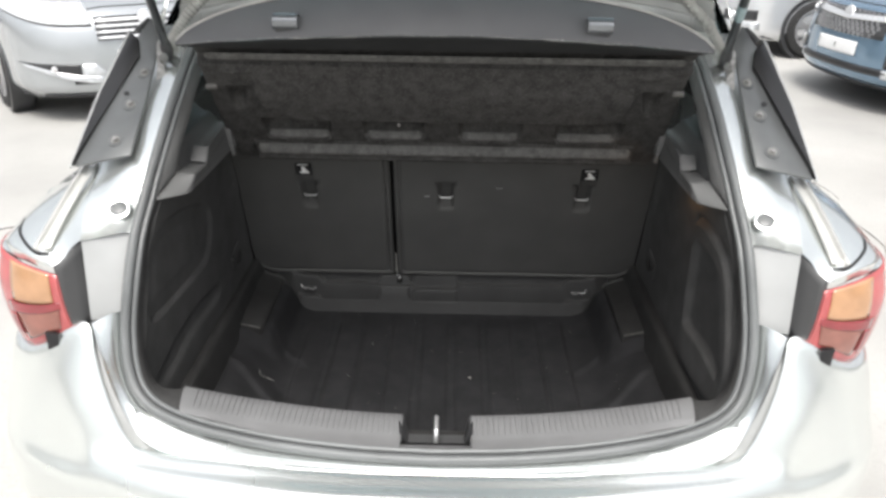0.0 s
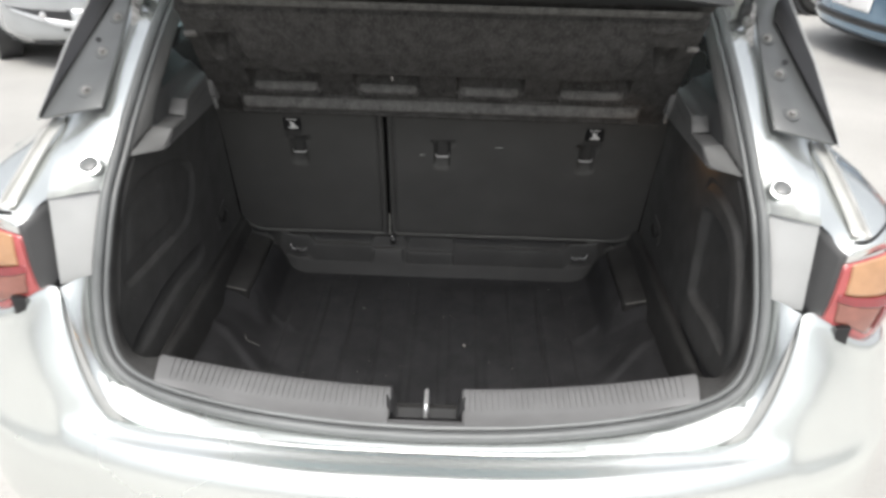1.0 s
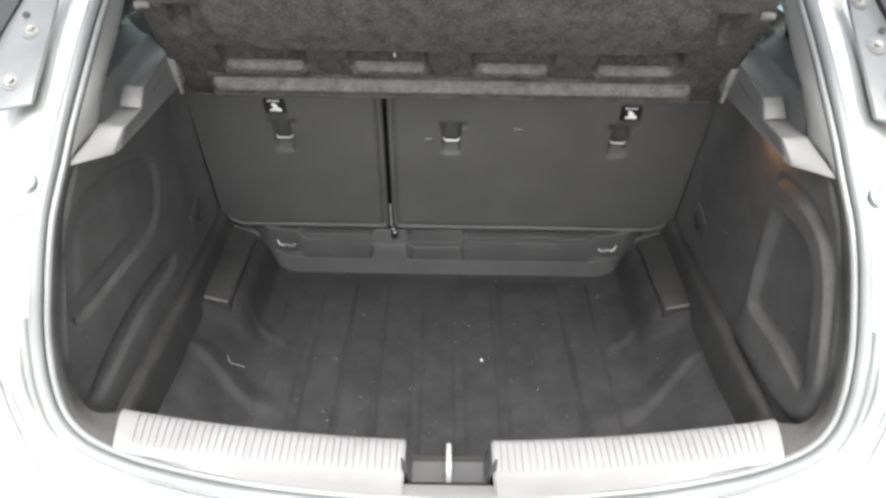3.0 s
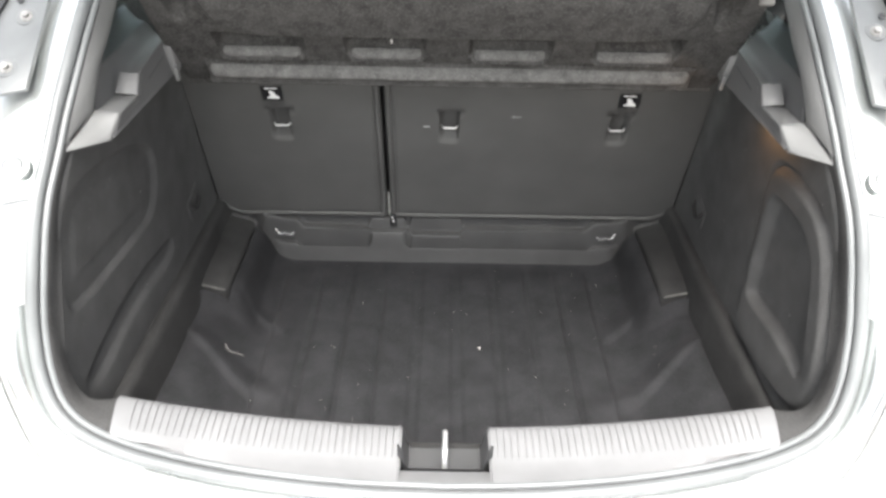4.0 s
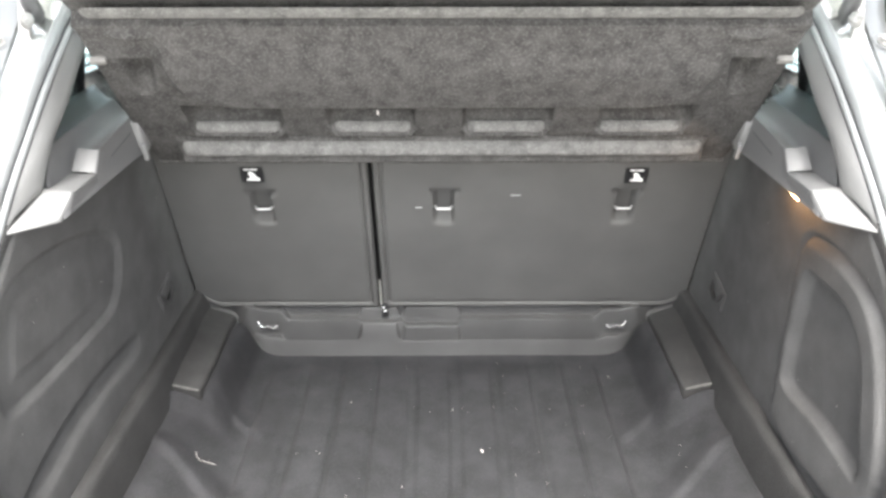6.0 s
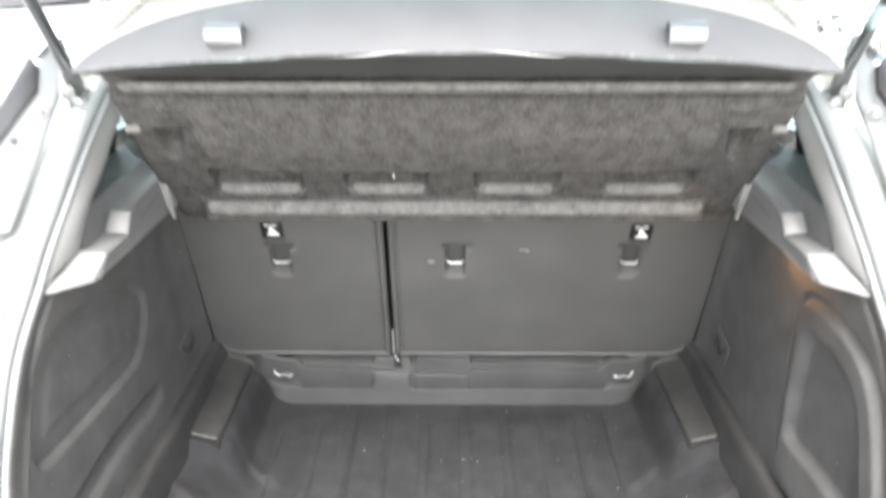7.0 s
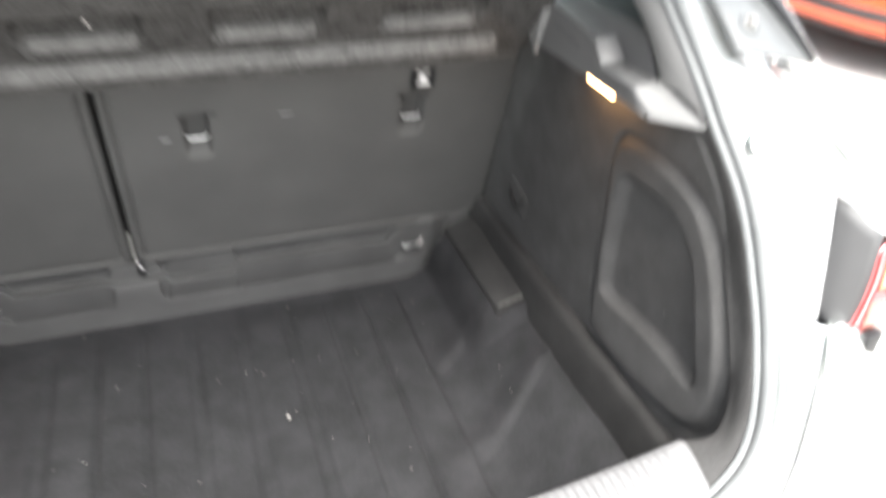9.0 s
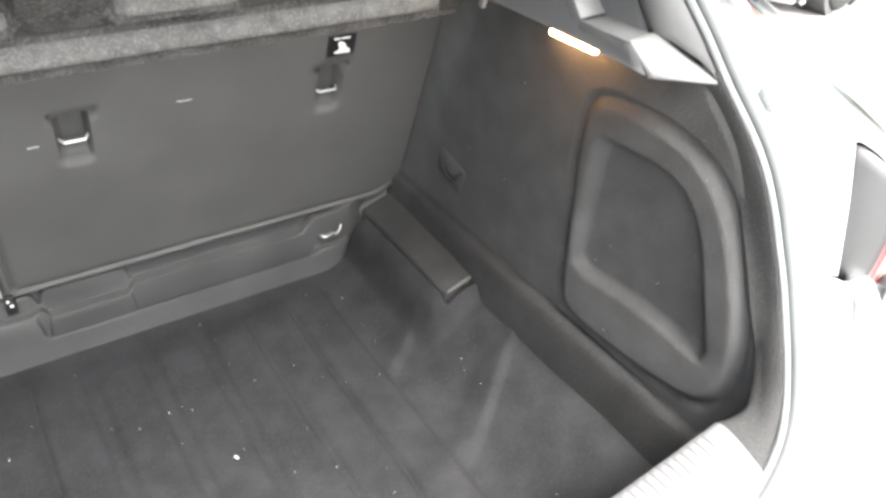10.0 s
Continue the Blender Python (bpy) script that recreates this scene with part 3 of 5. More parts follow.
# moulded step in front of the seats
xs, ys = np.linspace(-0.53, 0.53, 266), np.linspace(0.835, 0.965, 110)
gx, gy = np.meshgrid(xs, ys)
ax = np.abs(gx)
front = 0.852 + 0.050 * ss(0.425, 0.53, ax) ** 1.5
lip = 0.412 + 0.056 * ss(front, front + 0.024, gy)
pocket = ss(-0.405, -0.375, gx) * (1 - ss(-0.214, -0.196, gx)) + ss(-0.114, -0.099, gx) * (1 - ss(0.368, 0.405, gx))
lump = band(gx, -0.096, 0.044, 0.005)
middle = band(gx, -0.25, 0.0, 0.02)
ridge = lip + 0.034 * ss(0.866, 0.884, gy) * middle + 0.030 * ss(0.900, 0.906, gy) * middle + 0.064 * ss(0.885, 0.893, gy) * (1 - middle)
hollow = lip - 0.030 * band(gy, 0.873, 0.884, 0.002) + 0.039 * ss(0.883, 0.889, gy) + 0.026 * ss(0.914, 0.918, gy)
block_top = lip - 0.022 * band(gy, 0.872, 0.877, 0.002) + 0.026 * ss(0.876, 0.881, gy) + 0.040 * ss(0.902, 0.907, gy)
gz = (1 - pocket) * ridge + pocket * ((1 - lump) * hollow + lump * block_top)
gz = gz + 0.030 * ss(0.43, 0.52, ax) * ss(front, front + 0.05, gy)
part("moulded_step", sheet([[(x, y, z) for x, y, z in zip(a, b, c)] for a, b, c in zip(gx, gy, gz)]), STEP, car, "moulded dark step at the foot of the seats")

# Seats: one narrow and one wide backrest, leaning back.
LEAN_SEAT = 0.313


def seat_point(x, z, out):
    y = 0.784 + LEAN_SEAT * (0.93 - z)
    return (x, y - out * 0.954, z - out * 0.299)


def seat_back(x0, x1, latches, label):
    xs = np.unique(np.concatenate([np.linspace(x0, x1, int((x1 - x0) / 0.006)), [x0 + 0.004, x1 - 0.004]]))
    ts = np.linspace(0, 1, 90)
    rows = []
    for t in ts:
        row = []
        for x in xs:
            foot = 0.533 + 0.032 * float(ss(0.54, 0.605, abs(x)))
            z = foot + t * (1.04 - foot)
            edge = min(x - x0, x1 - x, z - foot)
            seam = min((x1 - x) if x0 < -0.5 else (x - x0), z - foot)
            h = -0.008 * float(1 - ss(0.0, 0.006, edge)) - 0.006 * float(band(seam, 0.0175, 0.0205, 0.002)) + 0.003 * float(band(seam, 0.004, 0.015, 0.004))
            for c in latches:
                top = float(band(x, c - 0.028, c + 0.030, 0.004) * band(z, 0.868, 0.888, 0.005))
                slot = float(band(x, c - 0.020, c + 0.020, 0.003) * band(z, 0.792, 0.880, 0.006))
                h -= 0.022 * max(top * float(ss(0.868, 0.89, z)) * 0.6, slot * float(ss(0.790, 0.83, z)))
            h += 0.0012 * noise.noise((x * 7, z * 7, x0))
            row.append(seat_point(x, z, h))
        rows.append(row)
    ob = part("seat_back", sheet(rows), SEAT, car, label)
    solid(ob, 0.06)
    for c in latches:
        part("tether_wire", tube([seat_point(c - 0.021, 0.836, -0.014), seat_point(c - 0.014, 0.836, -0.003), seat_point(c + 0.014, 0.836, -0.003), seat_point(c + 0.021, 0.836, -0.014)], 0.0022, 8), CHROME, ob, "bright tether anchor wire")
    return ob


narrow = seat_back(-0.602, -0.1545, (-0.392,), "narrow black folding rear seat back")
wide = seat_back(-0.1482, 0.602, (0.004, 0.400), "wide black folding rear seat back")


def tether_label(seat, cx, cz):
    def quad(x0, x1, z0, z1, lift):
        return [seat_point(cx + x, cz + z, lift) for x, z in ((x0, z0), (x1, z0), (x1, z1), (x0, z1))]

    lab = part("tether_label", slab(quad(-0.024, 0.024, -0.019, 0.019, 0.0025), (0, -0.0008, 0)), BLACK, seat, "black cloth label with a white symbol", smooth=False)
    for a, b in ((-0.015, -0.005), (-0.003, 0.013)):
        part("print_bar", slab(quad(a, b, 0.0125, 0.0155, 0.0042), (0, -0.0003, 0)), WHITE, lab, smooth=False)
    blob = [(-0.012, -0.013), (0.015, -0.014), (0.015, -0.008), (0.008, -0.003), (0.005, 0.004), (-0.001, 0.008), (-0.006, 0.008), (-0.007, 0.002), (-0.004, -0.001), (-0.006, -0.008), (-0.012, -0.009)]
    part("print_symbol", slab([seat_point(cx + x, cz + z, 0.0042) for x, z in blob], (0, -0.0003, 0)), WHITE, lab, smooth=False)


tether_label(narrow, -0.399, 0.931)
tether_label(wide, 0.410, 0.927)
part("seam_tab", slab([seat_point(x, z, 0.002) for x, z in ((-0.058, 0.842), (-0.043, 0.8425), (-0.043, 0.845), (-0.058, 0.845))], (0, -0.0005, 0)), PRIMER, wide, smooth=False)
part("lint_thread", tube([seat_point(0.148, 0.876, 0.002), seat_point(0.16, 0.8755, 0.002), seat_point(0.170, 0.876, 0.002)], 0.0005, 5), PRIMER, wide)
# Added black sheet, stands in for the dark depth between the seat backs.
part("gap_shade", slab([seat_point(x, z, -0.05) for x, z in ((-0.19, 0.46), (-0.11, 0.46), (-0.11, 1.03), (-0.19, 1.03))], (0, 0.01, 0)), BLACK, car)
part("belt_guide", slab([seat_point(x, z, -0.01) for x, z in ((-0.153, 0.50), (-0.149, 0.50), (-0.149, 0.615), (-0.153, 0.615))], (0, 0.003, 0)), STEEL, car, "thin bright metal strip between the seat backs")
foot = part("guide_foot", block((-0.1415, 0.898, 0.531), (0.017, 0.010, 0.036), bevel=0.003), BLACK, car, "black plastic tab with two white marks")
for a, z, w in ((-0.1440, 0.541, 0.004), (-0.1400, 0.531, 0.005)):
    part("mark", block((a, 0.8925, z), (w, 0.001, 0.004), bevel=0.0003), WHITE, foot)
part("seat_bulkhead", slab([(-0.66, 0.985, 0.38), (0.66, 0.985, 0.38), (0.66, 0.985, 0.56), (-0.66, 0.985, 0.56)], (0, 0.02, 0)), BLACK, car)


def tie_down(s):
    base = part("tie_down", tube(mirror([(0.408, 0.884, 0.496), (0.415, 0.878, 0.490), (0.424, 0.876, 0.493), (0.432, 0.874, 0.499), (0.440, 0.876, 0.493), (0.450, 0.880, 0.497), (0.456, 0.886, 0.505)], s), 0.0013, 7), WIRE, car, "bright wire luggage tie-down eye")
    part("socket", block((s * 0.430, 0.890, 0.488), (0.045, 0.02, 0.010), bevel=0.003), DARK_TRIM, base)


RIGHT_RING = rounded([(0.410, 0.956), (0.357, 0.970), (0.267, 0.969), (0.200, 0.946), (0.152, 0.888), (0.112, 0.800), (0.092, 0.726), (0.098, 0.630), (0.211, 0.604), (0.374, 0.594), (0.406, 0.626), (0.419, 0.813), (0.421, 0.908)])
RIGHT_WELL = rounded([(0.386, 0.914), (0.332, 0.914), (0.262, 0.917), (0.216, 0.893), (0.186, 0.845), (0.156, 0.760), (0.130, 0.688), (0.173, 0.694), (0.278, 0.694), (0.370, 0.682), (0.390, 0.708), (0.388, 0.82)])
LEFT_WELL = rounded([(0.215, 0.985), (0.42, 0.958), (0.535, 0.912), (0.552, 0.86), (0.505, 0.784), (0.446, 0.778), (0.166, 0.795), (0.132, 0.825), (0.172, 0.925)])
LEFT_GROOVE = rounded([(0.556, 0.664), (0.542, 0.684), (0.35, 0.702), (0.12, 0.676), (0.12, 0.652), (0.174, 0.643), (0.36, 0.662), (0.55, 0.642)], 1)


def wall_x(y, z, s):
    """How far out the side lining lies."""
    ex, ey = edge_at(z)
    x = 0.604 - 0.020 * (z - 0.6) + 0.010 * ss(0.60, 0.20, y) * band(z, 0.66, 0.98, 0.06)
    d = y - ey
    x = x + (ex - 0.002 - x) * (1 - ss(0.004, 0.044, d))
    if s > 0:
        ring, well = inside(RIGHT_RING, y, z), inside(RIGHT_WELL, y, z)
        x = x - 0.010 * ss(-0.002, 0.012, ring) + 0.017 * ss(-0.006, 0.012, well) + 0.006 * np.exp(-((ring + 0.006) / 0.005) ** 2)
    else:
        well, groove = inside(LEFT_WELL, y, z), inside(LEFT_GROOVE, y, z)
        x = x + 0.009 * ss(-0.010, 0.008, well) + 0.004 * np.exp(-((well) / 0.005) ** 2) - 0.003 * ss(0.03, 0.05, well) + 0.007 * ss(-0.012, 0.012, groove)
    return x


def boot_side(s):
    zs = np.linspace(0.570, 1.058, 120)
    rows = []
    for z in zs:
        ex, ey = edge_at(z)
        top_y = 0.92 - 0.313 * (z - 0.56)
        ys = ey + 0.004 + np.concatenate([np.linspace(0, 0.12, 26), np.linspace(0.126, top_y + 0.04 - ey, 110)])
        x = wall_x(ys, np.full_like(ys, z), s)
        rows.append([(s * a, b, z) for a, b in zip(x, ys)])
    lining = part("side_lining", sheet(rows), CARPET, car, "black felt side lining with a moulded panel")
    solid(lining, 0.004)
    # ledge along the foot of the lining
    prof = [(0.560, 0.44), (0.566, 0.505), (0.573, 0.545), (0.577, 0.568), (0.5795, 0.578), (0.584, 0.5845), (0.592, 0.5875), (0.604, 0.586), (0.620, 0.584)]
    rows = []
    for y in np.linspace(0.065, 0.905, 60):
        bend = 0.0018 * math.sin(y * 9) + 0.0010 * math.sin(y * 31)
        rows.append([(s * (x + bend), y, z) for x, z in prof])
    part("lining_ledge", sheet(rows), BOX_FELT, lining, "narrow felt ledge along the lining's foot")
    lid = [(0.508, 0.580, 0.526), (0.590, 0.594, 0.535), (0.602, 0.903, 0.549), (0.512, 0.906, 0.514)]
    box = part("corner_box", slab(mirror(lid, s), (0, 0.004, -0.05), 0.009), BOX_FELT, car, "felt covered corner lid over the wheel arch")
    part("worn_edge", tube(mirror([(0.513, 0.582, 0.5235), (0.545, 0.5875, 0.527), (0.580, 0.5935, 0.531)], s), [0.002, 0.0034, 0.0028], 7), PALE_FELT, box, "pale worn front edge")
    part("corner_filler", slab(mirror([(0.495, 0.903, 0.40), (0.615, 0.903, 0.40), (0.615, 0.903, 0.548), (0.585, 0.903, 0.540), (0.535, 0.905, 0.520), (0.495, 0.907, 0.503)], s), (0, 0.05, 0.01), 0.004), CARPET, car)
    tie_down(s)
    # felt collar from the scuff plate's end up to the upper trim
    pts = [p for p in half if 0.514 < p.x and p.z < 1.064 and p.y < 0.25]
    rows = []
    for p in pts:
        w = float(ss(0.50, 0.59, p.x)) if p.z < 0.9 else 1.0
        up = float(ss(0.80, 1.02, p.z))
        deep = 0.046 + 0.044 * (1 - w)
        a = Vector((p.x - 0.012, p.y + 0.002, p.z + 0.004 * (1 - w)))
        mid = Vector((p.x - 0.013, p.y + 0.5 * deep, min(p.z + 0.010 * (1 - w), 0.5 * (p.z + 1.036))))
        e = Vector((min(p.x - 0.006 * w, 0.612), p.y + deep, min(p.z + 0.006 * (1 - w) - 0.004, 1.016)))
        f = Vector((e.x + 0.03 * w, e.y + 0.008, e.z - 0.05 * (1 - w)))
        rows.append(spline([(s * q.x, q.y, q.z) for q in (a, a.lerp(mid, 0.5) + Vector((-0.001, 0, 0.002)), mid, mid.lerp(e, 0.6), e, f)], 2))
    solid(part("lining_collar", sheet(rows), COLLAR, lining, "grey felt edging round the opening"), 0.003)


for s in (1, -1):
    boot_side(s)
for s in (1, -1):
    hook = part("bag_hook", tube(mirror([(0.603, 0.755, 0.690), (0.594, 0.742, 0.678), (0.591, 0.712, 0.668), (0.592, 0.694, 0.674), (0.600, 0.690, 0.690)], s), 0.0042, 8), BOX_FELT, car, "small black bag hook on the lining")
    part("hook_plate", block((s * 0.6015, 0.722, 0.680), (0.005, 0.080, 0.050), pose(0, 0, 0, 14, 0, 0), 0.002), CARPET, hook)
random.seed(8)
bm = bmesh.new()
for _ in range(46):
    s = random.choice((1, -1))
    y, z = random.uniform(0.10, 0.82), random.uniform(0.60, 0.99)
    x = float(wall_x(np.array(y), np.array(z), s)) - 0.0012
    r = random.uniform(0.0003, 0.0008)
    bm.faces.new([bm.verts.new((s * x, y + u, z + w)) for u, w in ((r * random.uniform(1, 3), 0), (0, r), (-r * random.uniform(1, 2), 0), (0, -r))])
part("lining_lint", bm, LINT, car, "pale lint specks on the linings")["kind"] = "stuff"
lamp_box = part("boot_lamp", block((0.5725, 0.441, 1.0285), (0.010, 0.110, 0.008), pose(0, 0, 0, -7, 0, -11), 0.003), LAMP, car, "lit warm white boot lamp")
part("lamp_frame", block((0.578, 0.443, 1.040), (0.026, 0.130, 0.014), pose(0, 0, 0, -7, 0, -11), 0.003), DARK_TRIM, lamp_box)

# Scuff plates either side of the latch recess.


def sill_z(x):
    return 0.650 + 0.062 * (x / 0.51) ** 2


lowedge = [p for p in half if p.x < 0.58 and p.z < 0.76]


def seal_at(x):
    """y and z of the opening's lower edge."""
    return (float(np.interp(abs(x), [p.x for p in lowedge], [p[k] for p in lowedge])) for k in (1, 2))


def scuff(s):
    xs = np.linspace(0.070, 0.522, 566)
    prof = [(-0.026, -0.003), (-0.018, 0.0), (0.0, 0.002), (0.012, 0.003), (0.022, 0.0035), (0.034, 0.003), (0.044, 0.001), (0.051, -0.004), (0.054, -0.014), (0.055, -0.05), (0.055, -0.20)]
    rows = []
    for x in xs:
        ph = (x - 0.07) / 0.0113 % 1.0
        cut = 0.0022 * (ph < 0.24) * (0.082 < x < 0.494)
        e = 0.004 * (x > 0.519) + 0.003 * (x < 0.073)
        ey, ez = seal_at(x)
        top, bow = sill_z(x), 0.004 * (x / 0.5) ** 2
        ey = min(ey, -0.046 - bow)
        low = [(s * x, ey + 0.010, ez - 0.010 - e), (s * x, ey + 0.013, ez - 0.002 - e), (s * x, 0.5 * (ey + 0.013 - 0.026 - bow) - 0.003, 0.5 * (ez - 0.002 + top - 0.003) + 0.003 - e)]
        end = 0.014 * (x / 0.52) ** 6
        rows.append([(q[0] - s * end * 1.2, q[1], q[2]) for q in low] + [(s * (x - end * float(np.clip((0.05 - y) / 0.08, 0, 1.2))), y - bow, top + z - e - (cut if -0.010 < y < 0.05 else 0)) for y, z in prof])
    part("scuff_plate", sheet(rows), SCUFF, car, "light grey ribbed plastic scuff plate on the sill")


scuff(1), scuff(-1)
rows = []
for x in np.linspace(-0.074, 0.074, 20):
    ey, ez = seal_at(x)
    rows.append([(x, -0.030, 0.634), (x, -0.036, 0.640), (x, ey + 0.022, ez - 0.006), (x, ey + 0.010, ez - 0.012)])
part("sill_apron", sheet(rows), SCUFF, car, "light grey plastic strip below the latch recess")
recess = part("latch_recess", sheet([[(x, y, z + 0.055 * float(ss(0.058, 0.072, abs(x)))) for x in np.linspace(-0.074, 0.074, 41)] for y, z in
              [(-0.034, 0.644), (-0.030, 0.640), (-0.024, 0.606), (-0.018, 0.598), (0.02, 0.596), (0.05, 0.596), (0.055, 0.585), (0.056, 0.45)]]), DARK_TRIM, car, "dark grey recess for the tailgate latch")
part("striker", tube(spline([(0, -0.022, 0.600), (0, -0.022, 0.640), (0, -0.018, 0.654), (0, -0.006, 0.660), (0, 0.022, 0.660), (0, 0.030, 0.652), (0, 0.032, 0.600)], 4), 0.0042, 9), CHROME, recess, "bright steel latch striker loop")
part("sill_face", sheet([[(x, y, z) for x in np.linspace(-0.60, 0.60, 30)] for y, z in ((0.058, 0.60), (0.060, 0.55), (0.062, 0.41), (0.05, 0.40))]), CARPET, car)


# Upper trims beside the shelf.
def upper_trim(s):
    def pts(c):
        return mirror(c, s)

    inn = sorted([p for p in half if p.z > 1.05 and p.y < 0.66 and p.x > 0.5], key=lambda p: p.y)
    inn = resample([Vector((p.x - 0.015, p.y + 0.006, p.z)) for p in inn], 10)
    # pillar strip that follows the seal and faces the rear
    bend = resample(spline([(0.580, 0.305, 1.079), (0.574, 0.345, 1.135), (0.571, 0.418, 1.183), (0.570, 0.479, 1.228), (0.560, 0.545, 1.285), (0.548, 0.60, 1.338)], 4), 10)
    strip = []
    for p, q in zip(inn, bend):
        strip.append([(s * v.x, v.y, v.z) for v in (p + Vector((0.004, 0.012, -0.006)), p, p.lerp(q, 0.35) + Vector((0, -0.004, 0.003)), p.lerp(q, 0.8) + Vector((0, -0.003, 0.002)), q, q + Vector((0.003, 0.014, -0.005)), q + Vector((0.04, 0.07, -0.02)))])
    lines = [spline([r[k] for r in strip], 4) for k in range(7)]
    trim = part("upper_trim", sheet(lines), TRIM, car, "grey plastic pillar trim with a shelf support")
    solid(trim, 0.003)
    # foot of the strip, the rail that carries the shelf, and its ledge
    foot = loft([pts(q) for q in (
        [(0.541, 0.330, 1.067), (0.562, 0.330, 1.070), (0.583, 0.330, 1.073)],
        [(0.540, 0.320, 1.0755), (0.561, 0.319, 1.078), (0.583, 0.317, 1.0805)],
        [(0.544, 0.305, 1.061), (0.567, 0.290, 1.064), (0.590, 0.274, 1.0665)],
        [(0.548, 0.290, 1.0455), (0.572, 0.260, 1.049), (0.598, 0.229, 1.0525)],
        [(0.551, 0.292, 1.040), (0.575, 0.263, 1.043), (0.601, 0.232, 1.046)],
        [(0.570, 0.305, 1.040), (0.590, 0.280, 1.041), (0.612, 0.252, 1.042)])], 5, 3)
    solid(part("trim_foot", foot, TRIM, trim), 0.002)
    rail = loft([pts(q) for q in (
        [(0.576, 0.665, 1.036), (0.574, 0.57, 1.043), (0.573, 0.45, 1.046), (0.572, 0.425, 1.047), (0.572, 0.40, 1.046), (0.572, 0.300, 1.043)],
        [(0.548, 0.660, 1.032), (0.5445, 0.569, 1.042), (0.5415, 0.45, 1.047), (0.541, 0.425, 1.048), (0.542, 0.40, 1.047), (0.548, 0.294, 1.043)],
        [(0.547, 0.658, 1.040), (0.5435, 0.569, 1.050), (0.5405, 0.45, 1.054), (0.540, 0.425, 1.054), (0.541, 0.40, 1.053), (0.547, 0.296, 1.049)],
        [(0.551, 0.630, 1.108), (0.547, 0.582, 1.107), (0.544, 0.445, 1.097), (0.543, 0.425, 1.087), (0.542, 0.404, 1.071), (0.541, 0.316, 1.072)],
        [(0.555, 0.632, 1.112), (0.551, 0.584, 1.111), (0.548, 0.447, 1.100), (0.547, 0.427, 1.090), (0.546, 0.404, 1.073), (0.545, 0.320, 1.073)],
        [(0.576, 0.640, 1.104), (0.576, 0.59, 1.102), (0.576, 0.46, 1.090), (0.577, 0.43, 1.080), (0.578, 0.404, 1.070), (0.580, 0.325, 1.070)],
        [(0.604, 0.664, 1.120), (0.602, 0.60, 1.119), (0.600, 0.50, 1.118), (0.599, 0.47, 1.118), (0.598, 0.44, 1.117), (0.596, 0.385, 1.116)],
        [(0.610, 0.672, 1.123), (0.608, 0.605, 1.122), (0.606, 0.51, 1.121), (0.605, 0.48, 1.121), (0.604, 0.45, 1.120), (0.602, 0.395, 1.119)])], 5, 3)
    solid(part("shelf_rail", rail, SHADED_TRIM, trim, "plastic rail that carries the shelf, shade put into its grey"), 0.002)
    shade = loft([pts(q) for q in (
        [(0.610, 0.672, 1.121), (0.608, 0.605, 1.120), (0.606, 0.51, 1.119), (0.602, 0.395, 1.117), (0.590, 0.335, 1.095)],
        [(0.640, 0.71, 1.116), (0.64, 0.63, 1.114), (0.640, 0.54, 1.113), (0.635, 0.43, 1.112), (0.620, 0.36, 1.112)],
        [(0.700, 0.80, 1.118), (0.70, 0.72, 1.118), (0.695, 0.60, 1.118), (0.69, 0.50, 1.120), (0.68, 0.42, 1.124)])], 5, 3)
    solid(part("window_ledge", shade, SHADED_TRIM, trim, "grey ledge between the rail and the quarter window"), 0.002)
    part("rail_groove", tube(pts([(0.5465, 0.565, 1.088), (0.5440, 0.470, 1.078)]), 0.0022, 6), DARK_TRIM, trim)
    catch = part("shelf_catch", slab(pts([(0.541, 0.404, 1.074), (0.577, 0.397, 1.079), (0.574, 0.428, 1.107), (0.5425, 0.433, 1.103)]), (0, 0.016, -0.010), 0.002), SHADED_TRIM, trim, "raised grey catch that locks the shelf down")
    part("catch_ramp", slab(pts([(0.5405, 0.403, 1.073), (0.577, 0.396, 1.077), (0.581, 0.322, 1.078), (0.5420, 0.324, 1.0735)]), (0, 0.003, -0.012), 0.0015), SHADED_TRIM, catch)
    peg = part("shelf_peg", block((s * 0.5425, 0.600, 1.076), (0.018, 0.030, 0.066), pose(0, 0, 0, 16, 0, 0), 0.003), TRIM, trim, "grey pivot block for the shelf")
    part("peg_slot", block((s * 0.5340, 0.588, 1.046), (0.008, 0.010, 0.032), pose(0, 0, 0, 16, 0, 0), 0.002), TRIM, peg)
    # quarter window behind the strip
    win = part("quarter_window", slab(pts([(0.70, 0.44, 1.10), (0.72, 0.755, 1.10), (0.685, 0.765, 1.27), (0.665, 0.70, 1.29)]), (s * 0.004, 0, 0.001)), GLASS, car, "tinted rear quarter window", smooth=False)
    win.visible_shadow = False
    part("window_frame", tube(pts([(0.70, 0.43, 1.09), (0.72, 0.765, 1.09), (0.685, 0.775, 1.28), (0.662, 0.69, 1.298), (0.70, 0.43, 1.09)]), 0.011, 6), BLACK, win)
    # strut, its foot and the wiring conduit
    foot = part("strut_bracket", slab(pts([(0.641, 0.50, 1.244), (0.660, 0.49, 1.230), (0.663, 0.53, 1.310), (0.650, 0.535, 1.325)]), (0, -0.008, 0.010), 0.002), BOLT, car, "dull steel bracket at the strut's foot")
    part("ball_joint", turned([(0.0, 0.0), (0.010, 0.0), (0.011, 0.012), (0.009, 0.020), (0.0, 0.021)], facing((s * 0.648, 0.505, 1.285), (-s * 0.5, -0.7, 0.5)), 12), BOLT, foot)
